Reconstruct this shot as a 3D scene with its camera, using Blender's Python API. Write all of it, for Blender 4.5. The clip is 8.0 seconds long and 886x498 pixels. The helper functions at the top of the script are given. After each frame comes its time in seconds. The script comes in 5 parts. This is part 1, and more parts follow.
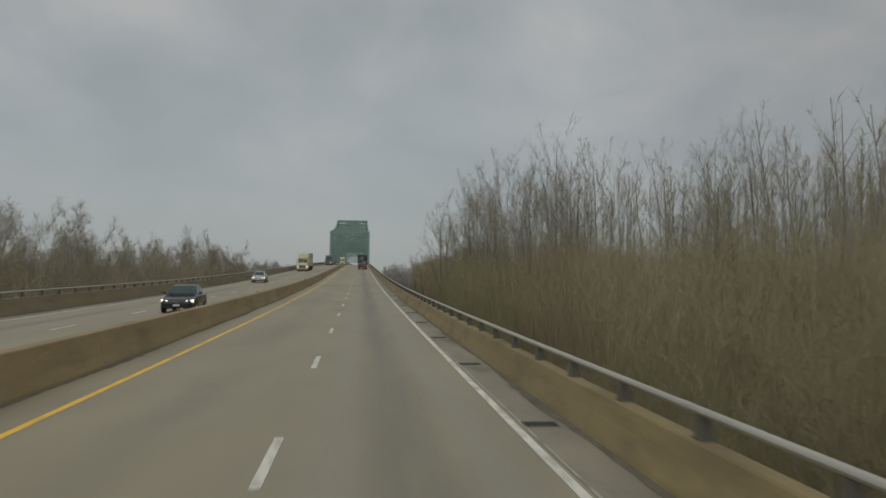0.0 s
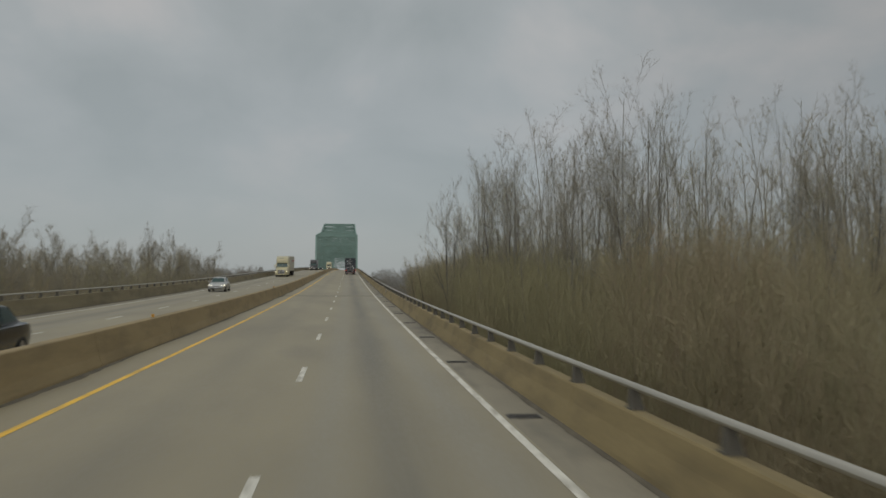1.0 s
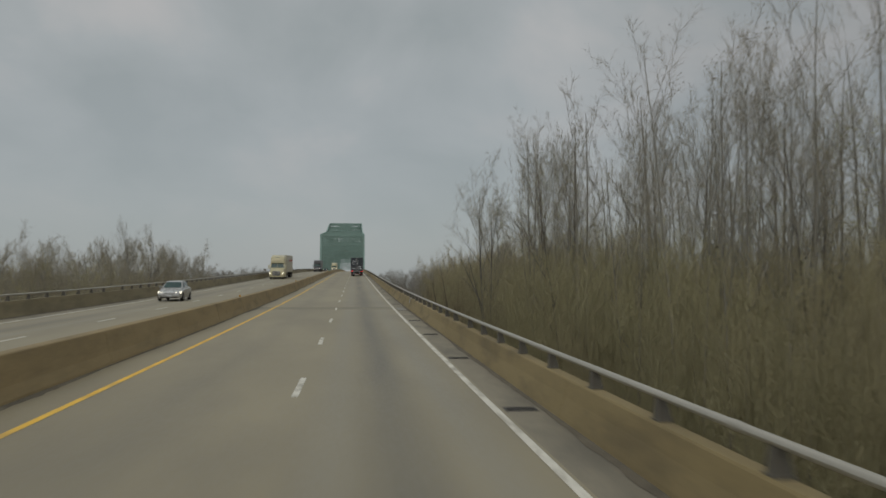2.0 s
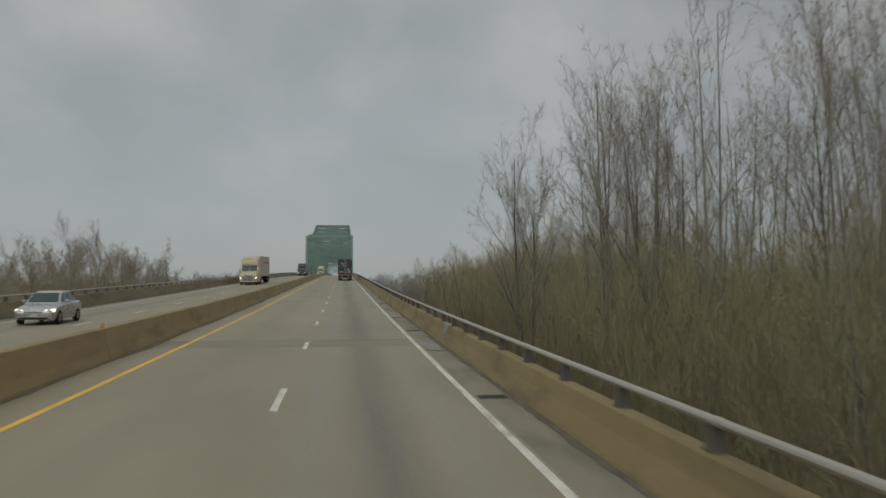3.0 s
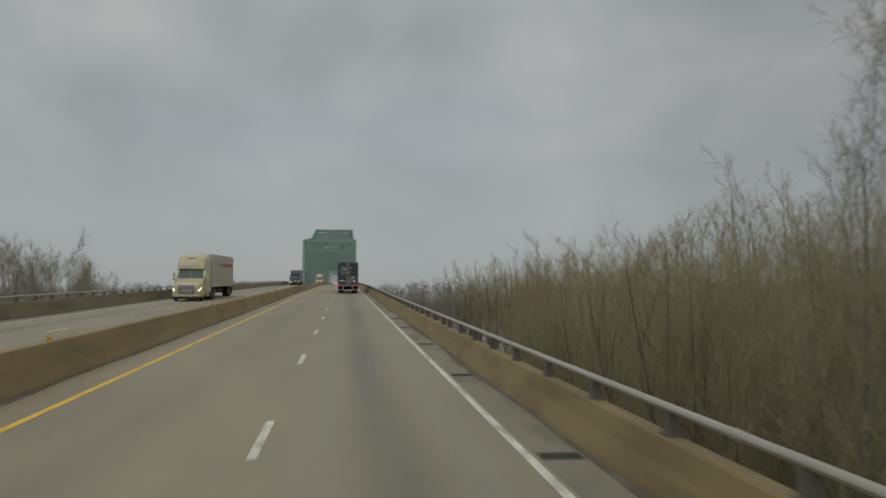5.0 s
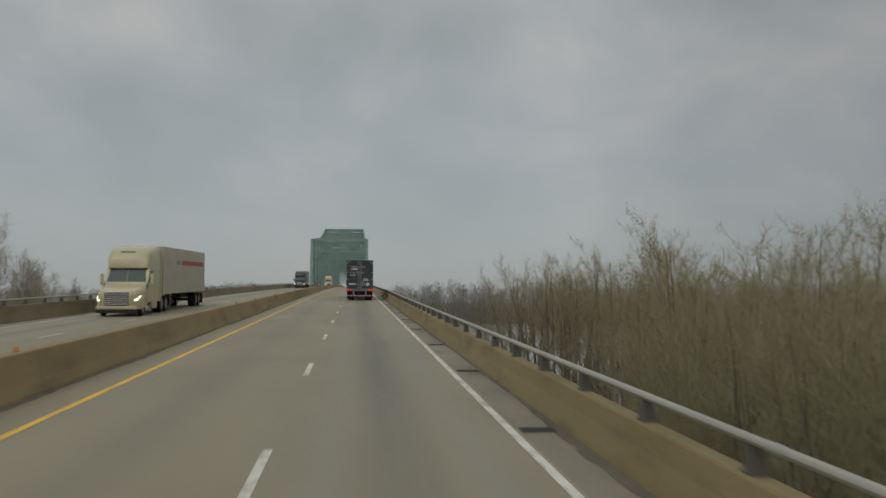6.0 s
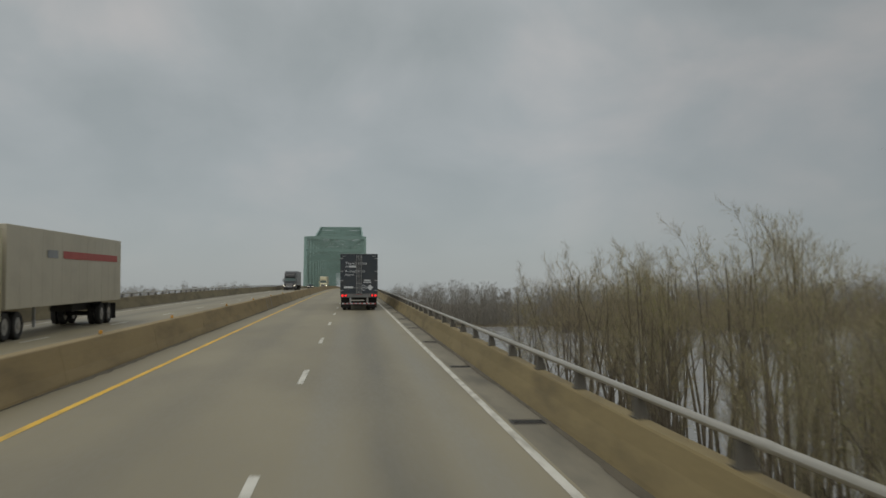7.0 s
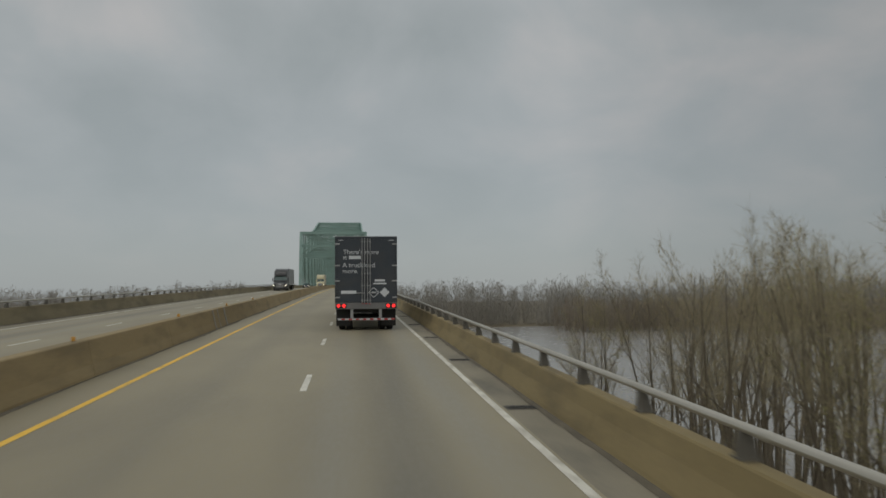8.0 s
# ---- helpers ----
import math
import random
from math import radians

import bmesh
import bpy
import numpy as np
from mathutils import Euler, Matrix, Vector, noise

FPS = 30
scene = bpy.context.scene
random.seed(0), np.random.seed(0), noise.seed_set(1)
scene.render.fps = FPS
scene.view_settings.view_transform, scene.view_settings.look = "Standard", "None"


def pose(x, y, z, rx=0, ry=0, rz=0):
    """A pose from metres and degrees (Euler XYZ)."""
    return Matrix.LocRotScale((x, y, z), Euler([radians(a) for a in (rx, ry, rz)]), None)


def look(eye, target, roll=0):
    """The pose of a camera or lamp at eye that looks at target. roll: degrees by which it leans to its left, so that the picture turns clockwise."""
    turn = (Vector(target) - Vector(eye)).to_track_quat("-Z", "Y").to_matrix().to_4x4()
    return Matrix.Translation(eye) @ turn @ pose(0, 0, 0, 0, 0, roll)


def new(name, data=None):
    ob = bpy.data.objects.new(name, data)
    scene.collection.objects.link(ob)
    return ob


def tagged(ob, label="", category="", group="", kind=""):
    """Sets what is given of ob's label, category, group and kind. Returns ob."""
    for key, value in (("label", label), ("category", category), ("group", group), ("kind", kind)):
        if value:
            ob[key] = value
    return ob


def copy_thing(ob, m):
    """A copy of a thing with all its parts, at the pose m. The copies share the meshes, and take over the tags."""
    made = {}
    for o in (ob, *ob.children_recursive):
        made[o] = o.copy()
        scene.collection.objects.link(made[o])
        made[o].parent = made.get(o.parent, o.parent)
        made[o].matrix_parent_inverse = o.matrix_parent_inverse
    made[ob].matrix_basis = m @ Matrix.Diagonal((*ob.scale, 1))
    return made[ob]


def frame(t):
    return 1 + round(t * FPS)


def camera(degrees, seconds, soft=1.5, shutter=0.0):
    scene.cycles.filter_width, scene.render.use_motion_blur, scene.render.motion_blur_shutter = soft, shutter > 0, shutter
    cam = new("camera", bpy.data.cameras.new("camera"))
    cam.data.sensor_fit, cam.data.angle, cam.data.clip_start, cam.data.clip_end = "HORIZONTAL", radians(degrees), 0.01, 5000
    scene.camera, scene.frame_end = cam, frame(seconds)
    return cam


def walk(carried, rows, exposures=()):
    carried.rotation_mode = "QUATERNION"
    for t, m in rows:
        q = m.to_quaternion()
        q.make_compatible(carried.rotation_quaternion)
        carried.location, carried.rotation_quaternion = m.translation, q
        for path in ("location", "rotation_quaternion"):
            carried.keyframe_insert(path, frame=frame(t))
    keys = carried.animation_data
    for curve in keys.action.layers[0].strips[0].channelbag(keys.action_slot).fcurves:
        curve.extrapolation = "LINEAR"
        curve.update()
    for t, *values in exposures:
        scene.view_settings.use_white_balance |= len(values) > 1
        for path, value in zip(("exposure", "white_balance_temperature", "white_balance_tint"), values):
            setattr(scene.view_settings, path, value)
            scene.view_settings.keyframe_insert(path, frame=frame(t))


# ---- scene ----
# ---------- camera ----------
cam = camera(51.88, 8.0, soft=1.6, shutter=0.25)


def eye(t, x, y, z, yaw, pitch, roll):
    return t, pose(x, y, z, 90 + pitch, 0, -yaw) @ pose(0, 0, 0, 0, 0, roll)


PATH = [
    eye(0.0, 1.104, -12.979, 2.239, 5.161, 1.894, 0.508),
    eye(0.5, 1.061, 0.372, 2.311, 5.393, 2.065, 0.160),
    eye(1.0, 1.031, 13.830, 2.406, 5.949, 2.219, 0.230),
    eye(1.5, 1.057, 27.455, 2.530, 6.020, 2.232, -0.118),
    eye(2.0, 1.101, 40.783, 2.702, 5.539, 2.293, -0.005),
    eye(3.5, 1.155, 79.790, 3.279, 6.635, 2.767, -0.275),
    eye(4.0, 1.123, 92.750, 3.550, 6.013, 3.081, 0.517),
    eye(4.5, 1.132, 106.038, 3.784, 6.405, 3.113, 0.192),
    eye(6.0, 1.137, 146.134, 4.726, 5.496, 3.222, 0.094),
    eye(6.5, 1.152, 159.184, 5.066, 6.134, 3.286, -0.494),
    eye(7.0, 1.116, 172.074, 5.380, 5.681, 3.235, -0.101),
    eye(7.5, 1.071, 184.984, 5.717, 5.439, 3.118, -0.306),
    eye(8.0, 0.975, 197.910, 6.034, 5.734, 3.096, -0.383),
]
EXPOSURE = 0.0
walk(cam, PATH, exposures=((0.0, EXPOSURE), (8.0, EXPOSURE)))

# ---------- sky and light ----------
SUN_EL, SUN_AZ = radians(48), radians(200)
world = bpy.data.worlds.new("overcast_sky")
scene.world = world
world.use_nodes = True
wn, wl = world.node_tree.nodes, world.node_tree.links
wn.clear()


def wnode(kind, **vals):
    n = wn.new(kind)
    for k, v in vals.items():
        n.inputs[k].default_value = v
    return n


w_out, w_bg = wn.new("ShaderNodeOutputWorld"), wnode("ShaderNodeBackground")
w_sky = wn.new("ShaderNodeTexSky")
w_sky.sky_type, w_sky.sun_disc = "NISHITA", False
w_sky.sun_elevation, w_sky.sun_rotation = SUN_EL, SUN_AZ
w_tc = wn.new("ShaderNodeTexCoord")
w_sep = wn.new("ShaderNodeSeparateXYZ")
wl.new(w_tc.outputs["Generated"], w_sep.inputs[0])
# cloud sheet: the direction is flattened on to a ceiling, so that clouds draw together at the horizon
w_add = wn.new("ShaderNodeMath")
w_add.operation = "ADD"
w_add.inputs[1].default_value = 0.40
wl.new(w_sep.outputs[2], w_add.inputs[0])
w_div = wn.new("ShaderNodeVectorMath")
w_div.operation = "DIVIDE"
w_cmb = wn.new("ShaderNodeCombineXYZ")
for k in range(3):
    wl.new(w_add.outputs[0], w_cmb.inputs[k])
wl.new(w_tc.outputs["Generated"], w_div.inputs[0])
wl.new(w_cmb.outputs[0], w_div.inputs[1])
w_map = wn.new("ShaderNodeMapping")
w_map.inputs["Scale"].default_value = (1.0, 0.8, 0.0)
w_map.inputs["Location"].default_value = (0.35, 0.4, 0.0)
wl.new(w_div.outputs[0], w_map.inputs[0])
w_n1 = wnode("ShaderNodeTexNoise", Scale=3.1, Detail=7.0, Roughness=0.5, Distortion=0.35)
w_n2 = wnode("ShaderNodeTexNoise", Scale=1.3, Detail=3.0, Roughness=0.5)
wl.new(w_map.outputs[0], w_n1.inputs["Vector"])
wl.new(w_map.outputs[0], w_n2.inputs["Vector"])
w_mix = wn.new("ShaderNodeMath")
w_mix.operation = "ADD"
wl.new(w_n1.outputs[0], w_mix.inputs[0])
wl.new(w_n2.outputs[0], w_mix.inputs[1])
w_ramp = wn.new("ShaderNodeValToRGB")
w_mr = wnode("ShaderNodeMapRange")
w_mr.inputs["From Min"].default_value, w_mr.inputs["From Max"].default_value = 0.78, 1.22
wl.new(w_mix.outputs[0], w_mr.inputs[0])
wl.new(w_mr.outputs[0], w_ramp.inputs[0])
w_ramp.color_ramp.elements[0].color = (0.275, 0.297, 0.291, 1)
w_ramp.color_ramp.elements[1].color = (0.437, 0.42, 0.402, 1)
w_mid = w_ramp.color_ramp.elements.new(0.5)
w_mid.color = (0.334, 0.351, 0.346, 1)
# an even veil near the horizon
w_hz = wnode("ShaderNodeMapRange")
w_hz.inputs["From Min"].default_value, w_hz.inputs["From Max"].default_value = 0.0, 0.26
wl.new(w_sep.outputs[2], w_hz.inputs[0])
w_low = wn.new("ShaderNodeMix")
w_low.data_type = "RGBA"
w_low.inputs[6].default_value = (0.285, 0.308, 0.316, 1)
wl.new(w_hz.outputs[0], w_low.inputs[0])
wl.new(w_ramp.outputs[0], w_low.inputs[7])
# a little of the clear sky above the cloud
w_blend = wn.new("ShaderNodeMix")
w_blend.data_type = "RGBA"
w_blend.blend_type = "ADD"
w_blend.inputs[0].default_value = 0.01
wl.new(w_low.outputs[2], w_blend.inputs[6])
wl.new(w_sky.outputs[0], w_blend.inputs[7])
# an overcast sky is brighter overhead than at the horizon
w_up = wnode("ShaderNodeMapRange")
w_up.inputs["From Min"].default_value, w_up.inputs["From Max"].default_value = 0.3, 1.0
w_up.inputs["To Min"].default_value, w_up.inputs["To Max"].default_value = 1.0, 2.0
wl.new(w_sep.outputs[2], w_up.inputs[0])
# the cloud is thinnest ahead and thickens towards the east
w_east = wnode("ShaderNodeValToRGB")
w_east.color_ramp.interpolation = "B_SPLINE"
w_east.color_ramp.elements[0].position, w_east.color_ramp.elements[0].color = 0.30, (0.98, 0.98, 0.98, 1)
w_east.color_ramp.elements[1].position, w_east.color_ramp.elements[1].color = 0.80, (0.76, 0.76, 0.76, 1)
for at, v in ((0.40, 1.05), (0.46, 1.26), (0.52, 1.30), (0.58, 1.08), (0.68, 0.84)):
    w_east.color_ramp.elements.new(at).color = (v, v, v, 1)
w_side = wnode("ShaderNodeMapRange")
w_side.inputs["From Min"].default_value, w_side.inputs["From Max"].default_value = -1.0, 1.0
wl.new(w_sep.outputs[0], w_side.inputs[0])
wl.new(w_side.outputs[0], w_east.inputs[0])
w_str = wn.new("ShaderNodeMath")
w_str.operation = "MULTIPLY"
wl.new(w_up.outputs[0], w_str.inputs[0])
wl.new(w_east.outputs[0], w_str.inputs[1])
wl.new(w_str.outputs[0], w_bg.inputs["Strength"])
wl.new(w_blend.outputs[2], w_bg.inputs["Color"])
wl.new(w_bg.outputs[0], w_out.inputs[0])

sun = new("sun", bpy.data.lights.new("sun", "SUN"))
sun.data.energy, sun.data.angle, sun.data.color = 0.55, radians(40), (1.0, 0.96, 0.9)
sun.matrix_world = look((0, 0, 0), (-math.sin(SUN_AZ) * math.cos(SUN_EL), -math.cos(SUN_AZ) * math.cos(SUN_EL), -math.sin(SUN_EL)))


# ---------- materials ----------
def mat(name, low, high, rough=0.8, metal=0.0, fine=30.0, coarse=1.2, bump=0.15, random_shift=0.0, stretch=(1, 1, 1), spec=0.5, grime=None, emit=None):
    """A surface that wanders between two colours at two scales, with a fine relief."""
    m = bpy.data.materials.new(name)
    m.use_nodes = True
    n, l = m.node_tree.nodes, m.node_tree.links
    b = n["Principled BSDF"]
    b.inputs["Metallic"].default_value = metal
    b.inputs["Specular IOR Level"].default_value = spec
    tc, mp = n.new("ShaderNodeTexCoord"), n.new("ShaderNodeMapping")
    mp.inputs["Scale"].default_value = stretch
    l.new(tc.outputs["Object"], mp.inputs[0])
    a, c = n.new("ShaderNodeTexNoise"), n.new("ShaderNodeTexNoise")
    a.inputs["Scale"].default_value, a.inputs["Detail"].default_value = fine, 4
    c.inputs["Scale"].default_value, c.inputs["Detail"].default_value = coarse, 5
    for t in (a, c):
        l.new(mp.outputs[0], t.inputs["Vector"])
    s = n.new("ShaderNodeMath")
    s.operation = "MULTIPLY_ADD"
    s.inputs[1].default_value = 0.35
    l.new(a.outputs[0], s.inputs[0])
    k = n.new("ShaderNodeMath")
    k.operation = "MULTIPLY"
    k.inputs[1].default_value = 0.65
    l.new(c.outputs[0], k.inputs[0])
    l.new(k.outputs[0], s.inputs[2])
    last = s.outputs[0]
    if random_shift:
        o, r = n.new("ShaderNodeObjectInfo"), n.new("ShaderNodeMath")
        r.operation, r.inputs[1].default_value = "MULTIPLY_ADD", random_shift
        l.new(o.outputs["Random"], r.inputs[0])
        l.new(last, r.inputs[2])
        last = r.outputs[0]
    mr = n.new("ShaderNodeMapRange")
    mr.inputs["From Min"].default_value, mr.inputs["From Max"].default_value = 0.3, 0.7 + random_shift
    l.new(last, mr.inputs[0])
    mix = n.new("ShaderNodeMix")
    mix.data_type = "RGBA"
    mix.inputs[6].default_value, mix.inputs[7].default_value = (*low, 1), (*high, 1)
    l.new(mr.outputs[0], mix.inputs[0])
    colour = mix.outputs[2]
    if grime:
        g, gm, gr = n.new("ShaderNodeTexNoise"), n.new("ShaderNodeMix"), n.new("ShaderNodeMapRange")
        gmap = n.new("ShaderNodeMapping")
        gmap.inputs["Scale"].default_value = grime[1]
        l.new(tc.outputs["Object"], gmap.inputs[0])
        l.new(gmap.outputs[0], g.inputs["Vector"])
        g.inputs["Scale"].default_value, g.inputs["Detail"].default_value = 1.0, 5
        gr.inputs["From Min"].default_value, gr.inputs["From Max"].default_value = 0.48, 0.7
        gr.inputs["To Max"].default_value = grime[2]
        l.new(g.outputs[0], gr.inputs[0])
        gm.data_type = "RGBA"
        gm.inputs[7].default_value = (*grime[0], 1)
        l.new(gr.outputs[0], gm.inputs[0])
        l.new(colour, gm.inputs[6])
        colour = gm.outputs[2]
    l.new(colour, b.inputs["Base Color"])
    rr = n.new("ShaderNodeMapRange")
    rr.inputs["To Min"].default_value, rr.inputs["To Max"].default_value = max(rough - 0.12, 0.02), min(rough + 0.1, 1)
    l.new(a.outputs[0], rr.inputs[0])
    l.new(rr.outputs[0], b.inputs["Roughness"])
    if bump:
        bp = n.new("ShaderNodeBump")
        bp.inputs["Strength"].default_value, bp.inputs["Distance"].default_value = bump, 0.02
        l.new(a.outputs[0], bp.inputs["Height"])
        l.new(bp.outputs[0], b.inputs["Normal"])
    if emit:
        b.inputs["Emission Color"].default_value = (*emit[0], 1)
        b.inputs["Emission Strength"].default_value = emit[1]
    return m


def add_bands(m, bands):
    """Long soft streaks worn or dripped along the lanes: (x, half width, colour, amount)."""
    n, l = m.node_tree.nodes, m.node_tree.links
    b = n["Principled BSDF"]
    tc, sep = n.new("ShaderNodeTexCoord"), n.new("ShaderNodeSeparateXYZ")
    l.new(tc.outputs["Object"], sep.inputs[0])
    mp, nz = n.new("ShaderNodeMapping"), n.new("ShaderNodeTexNoise")
    mp.inputs["Scale"].default_value = (0.9, 0.05, 1)
    l.new(tc.outputs["Object"], mp.inputs[0])
    l.new(mp.outputs[0], nz.inputs["Vector"])
    nz.inputs["Scale"].default_value, nz.inputs["Detail"].default_value = 1.5, 5
    colour = b.inputs["Base Color"].links[0].from_socket
    for x, half, tone, amount in bands:
        d, ab, mr, mu, mx = (n.new(k) for k in ("ShaderNodeMath", "ShaderNodeMath", "ShaderNodeMapRange", "ShaderNodeMath", "ShaderNodeMix"))
        d.operation, d.inputs[1].default_value = "SUBTRACT", x
        l.new(sep.outputs[0], d.inputs[0])
        ab.operation = "ABSOLUTE"
        l.new(d.outputs[0], ab.inputs[0])
        mr.interpolation_type = "SMOOTHSTEP"
        mr.inputs["From Min"].default_value, mr.inputs["From Max"].default_value = 0.0, half
        mr.inputs["To Min"].default_value, mr.inputs["To Max"].default_value = amount * 1.7, 0.0
        l.new(ab.outputs[0], mr.inputs[0])
        mu.operation = "MULTIPLY"
        l.new(mr.outputs[0], mu.inputs[0])
        l.new(nz.outputs[0], mu.inputs[1])
        mx.data_type = "RGBA"
        mx.inputs[7].default_value = (*tone, 1)
        l.new(mu.outputs[0], mx.inputs[0])
        l.new(colour, mx.inputs[6])
        colour = mx.outputs[2]
    l.new(colour, b.inputs["Base Color"])


M_ROAD = mat("worn_concrete_road", (0.212, 0.181, 0.113), (0.294, 0.251, 0.158), 0.6, fine=14, coarse=0.35, stretch=(1, 0.25, 1), bump=0.1, grime=((0.175, 0.152, 0.105), (0.5, 0.12, 1), 0.45))
OIL, WORN = (0.128, 0.117, 0.088), (0.24, 0.222, 0.172)
add_bands(M_ROAD, [(1.72, 0.85, OIL, 0.75), (0.75, 0.6, WORN, 0.5), (2.75, 0.6, WORN, 0.6), (-1.95, 0.8, OIL, 0.25), (-8.5, 0.8, OIL, 0.3), (-12.4, 0.85, OIL, 0.6), (-11.4, 0.5, WORN, 0.5), (-13.4, 0.5, WORN, 0.5)])
M_SHOULDER = mat("grey_shoulder", (0.18, 0.16, 0.115), (0.28, 0.245, 0.175), 0.8, fine=18, coarse=0.8, stretch=(1, 0.4, 1), bump=0.2, grime=((0.09, 0.082, 0.065), (1.2, 0.3, 1), 0.6))
M_SHOULDER_PALE = mat("worn_old_paint", (0.27, 0.25, 0.205), (0.40, 0.38, 0.32), 0.8, fine=20, coarse=2.0, grime=((0.2, 0.18, 0.14), (6, 1.5, 1), 0.9))
M_DIRT = mat("dark_road_grit", (0.075, 0.064, 0.045), (0.16, 0.135, 0.092), 0.95, fine=25, coarse=2.0, bump=0.4)
M_PATCH = mat("dark_concrete_patch", (0.185, 0.163, 0.112), (0.26, 0.23, 0.155), 0.7, fine=12, coarse=0.5, grime=((0.12, 0.112, 0.09), (0.4, 0.9, 1), 0.6))
M_WHITE = mat("white_road_paint", (0.50, 0.475, 0.40), (0.74, 0.71, 0.61), 0.7, fine=12, coarse=2.0, grime=((0.26, 0.235, 0.175), (5, 1.2, 1), 0.75))
M_YELLOW = mat("yellow_road_paint", (0.70, 0.405, 0.035), (0.86, 0.53, 0.06), 0.7, fine=12, coarse=1.0, grime=((0.34, 0.24, 0.09), (5, 0.8, 1), 0.55))
M_PARAPET = mat("ochre_stained_concrete", (0.215, 0.163, 0.072), (0.305, 0.235, 0.112), 0.85, fine=10, coarse=0.6, stretch=(1, 0.35, 1.6), grime=((0.105, 0.08, 0.042), (1.5, 0.4, 2.0), 0.55))
M_MEDIAN = mat("brown_stained_concrete", (0.25, 0.184, 0.088), (0.345, 0.262, 0.132), 0.85, fine=10, coarse=0.6, stretch=(1, 0.3, 1.6), grime=((0.13, 0.10, 0.052), (1.3, 0.35, 1.8), 0.5))
M_AMBER = mat("amber_reflector", (0.48, 0.23, 0.025), (0.62, 0.32, 0.05), 0.3)
M_PARAPET_GREY = mat("grey_brown_concrete", (0.185, 0.152, 0.085), (0.265, 0.222, 0.13), 0.85, fine=10, coarse=0.6, stretch=(1, 0.35, 1.6), grime=((0.10, 0.082, 0.05), (0.8, 0.25, 1.2), 0.6))
M_RAIL = mat("dull_aluminium", (0.32, 0.30, 0.25), (0.44, 0.415, 0.355), 0.5, metal=0.3, fine=20, coarse=1.5, stretch=(1, 0.2, 1))
M_POST = mat("grey_cast_post", (0.085, 0.077, 0.062), (0.15, 0.137, 0.11), 0.7, metal=0.05)
M_GRATE = mat("dark_iron", (0.045, 0.043, 0.04), (0.10, 0.095, 0.085), 0.7, metal=0.3)
M_MORTAR = mat("grey_mortar", (0.20, 0.19, 0.162), (0.28, 0.265, 0.225), 0.8, fine=16, coarse=1.2, grime=((0.12, 0.11, 0.088), (1.5, 0.8, 1), 0.6))
M_PLATE = mat("grey_joint_plate", (0.23, 0.22, 0.19), (0.34, 0.325, 0.285), 0.6, metal=0.3)
# bridge green, lightened in its base colour to stand for distance haze
M_GREEN = mat("hazed_green_bridge_paint", (0.175, 0.275, 0.24), (0.24, 0.35, 0.31), 0.6, fine=6, coarse=0.25, random_shift=0.15, grime=((0.16, 0.2, 0.16), (0.2, 0.2, 0.6), 0.4))
M_GIRDER = mat("pale_concrete", (0.24, 0.23, 0.20), (0.36, 0.34, 0.29), 0.85, fine=8, coarse=0.4)
M_GROUND = mat("leaf_litter_ground", (0.10, 0.08, 0.045), (0.18, 0.145, 0.085), 0.95, fine=3, coarse=0.12, bump=0.5)
M_BARK = mat("grey_brown_bark", (0.15, 0.138, 0.112), (0.32, 0.298, 0.25), 0.9, fine=9, coarse=0.8, stretch=(1, 1, 0.25), random_shift=0.25, bump=0.4)
M_TWIG = mat("brown_twigs", (0.25, 0.222, 0.165), (0.42, 0.38, 0.29), 0.9, fine=6, coarse=0.4, random_shift=0.3, bump=0)
M_BRUSH = mat("olive_brown_brush", (0.295, 0.265, 0.155), (0.48, 0.435, 0.265), 0.95, fine=2, coarse=0.12, bump=0, grime=((0.38, 0.285, 0.20), (0.09, 0.06, 0.09), 0.8))
M_DARKBARK = mat("dark_grey_bark", (0.085, 0.077, 0.064), (0.19, 0.175, 0.15), 0.9, fine=9, coarse=0.8, stretch=(1, 1, 0.25), random_shift=0.25, bump=0.4)
M_BRUSH_GREEN = mat("budding_olive_brush", (0.285, 0.256, 0.143), (0.465, 0.425, 0.25), 0.95, fine=2, coarse=0.12, bump=0, grime=((0.36, 0.30, 0.19), (0.09, 0.06, 0.09), 0.7))
M_WTWIG = mat("yellow_brown_willow_twigs", (0.28, 0.235, 0.145), (0.45, 0.385, 0.24), 0.9, fine=6, coarse=0.4, random_shift=0.3, bump=0)
M_WET = mat("dark_willow_bark", (0.095, 0.078, 0.052), (0.21, 0.175, 0.12), 0.9, fine=9, coarse=0.8, stretch=(1, 1, 0.25), random_shift=0.25, bump=0.4)
M_BUD = mat("spring_buds", (0.25, 0.25, 0.07), (0.40, 0.40, 0.13), 0.85, fine=4, coarse=0.3, random_shift=0.25, bump=0)
M_DRY = mat("dry_brown_leaves", (0.13, 0.10, 0.06), (0.23, 0.185, 0.115), 0.9, fine=4, coarse=0.3, random_shift=0.25, bump=0)
# woods far off: the haze before them is painted in as a paler grey
M_FAR_HAZE = mat("haze_paled_woods", (0.27, 0.25, 0.215), (0.36, 0.335, 0.29), 0.95, fine=0.6, coarse=0.03, bump=0)
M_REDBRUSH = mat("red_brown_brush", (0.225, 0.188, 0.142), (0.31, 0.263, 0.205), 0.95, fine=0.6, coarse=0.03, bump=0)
M_WATER = mat("muddy_river_water", (0.19, 0.175, 0.15), (0.23, 0.215, 0.19), 0.25, fine=0.35, coarse=0.03, bump=0.1, stretch=(1, 0.5, 1))


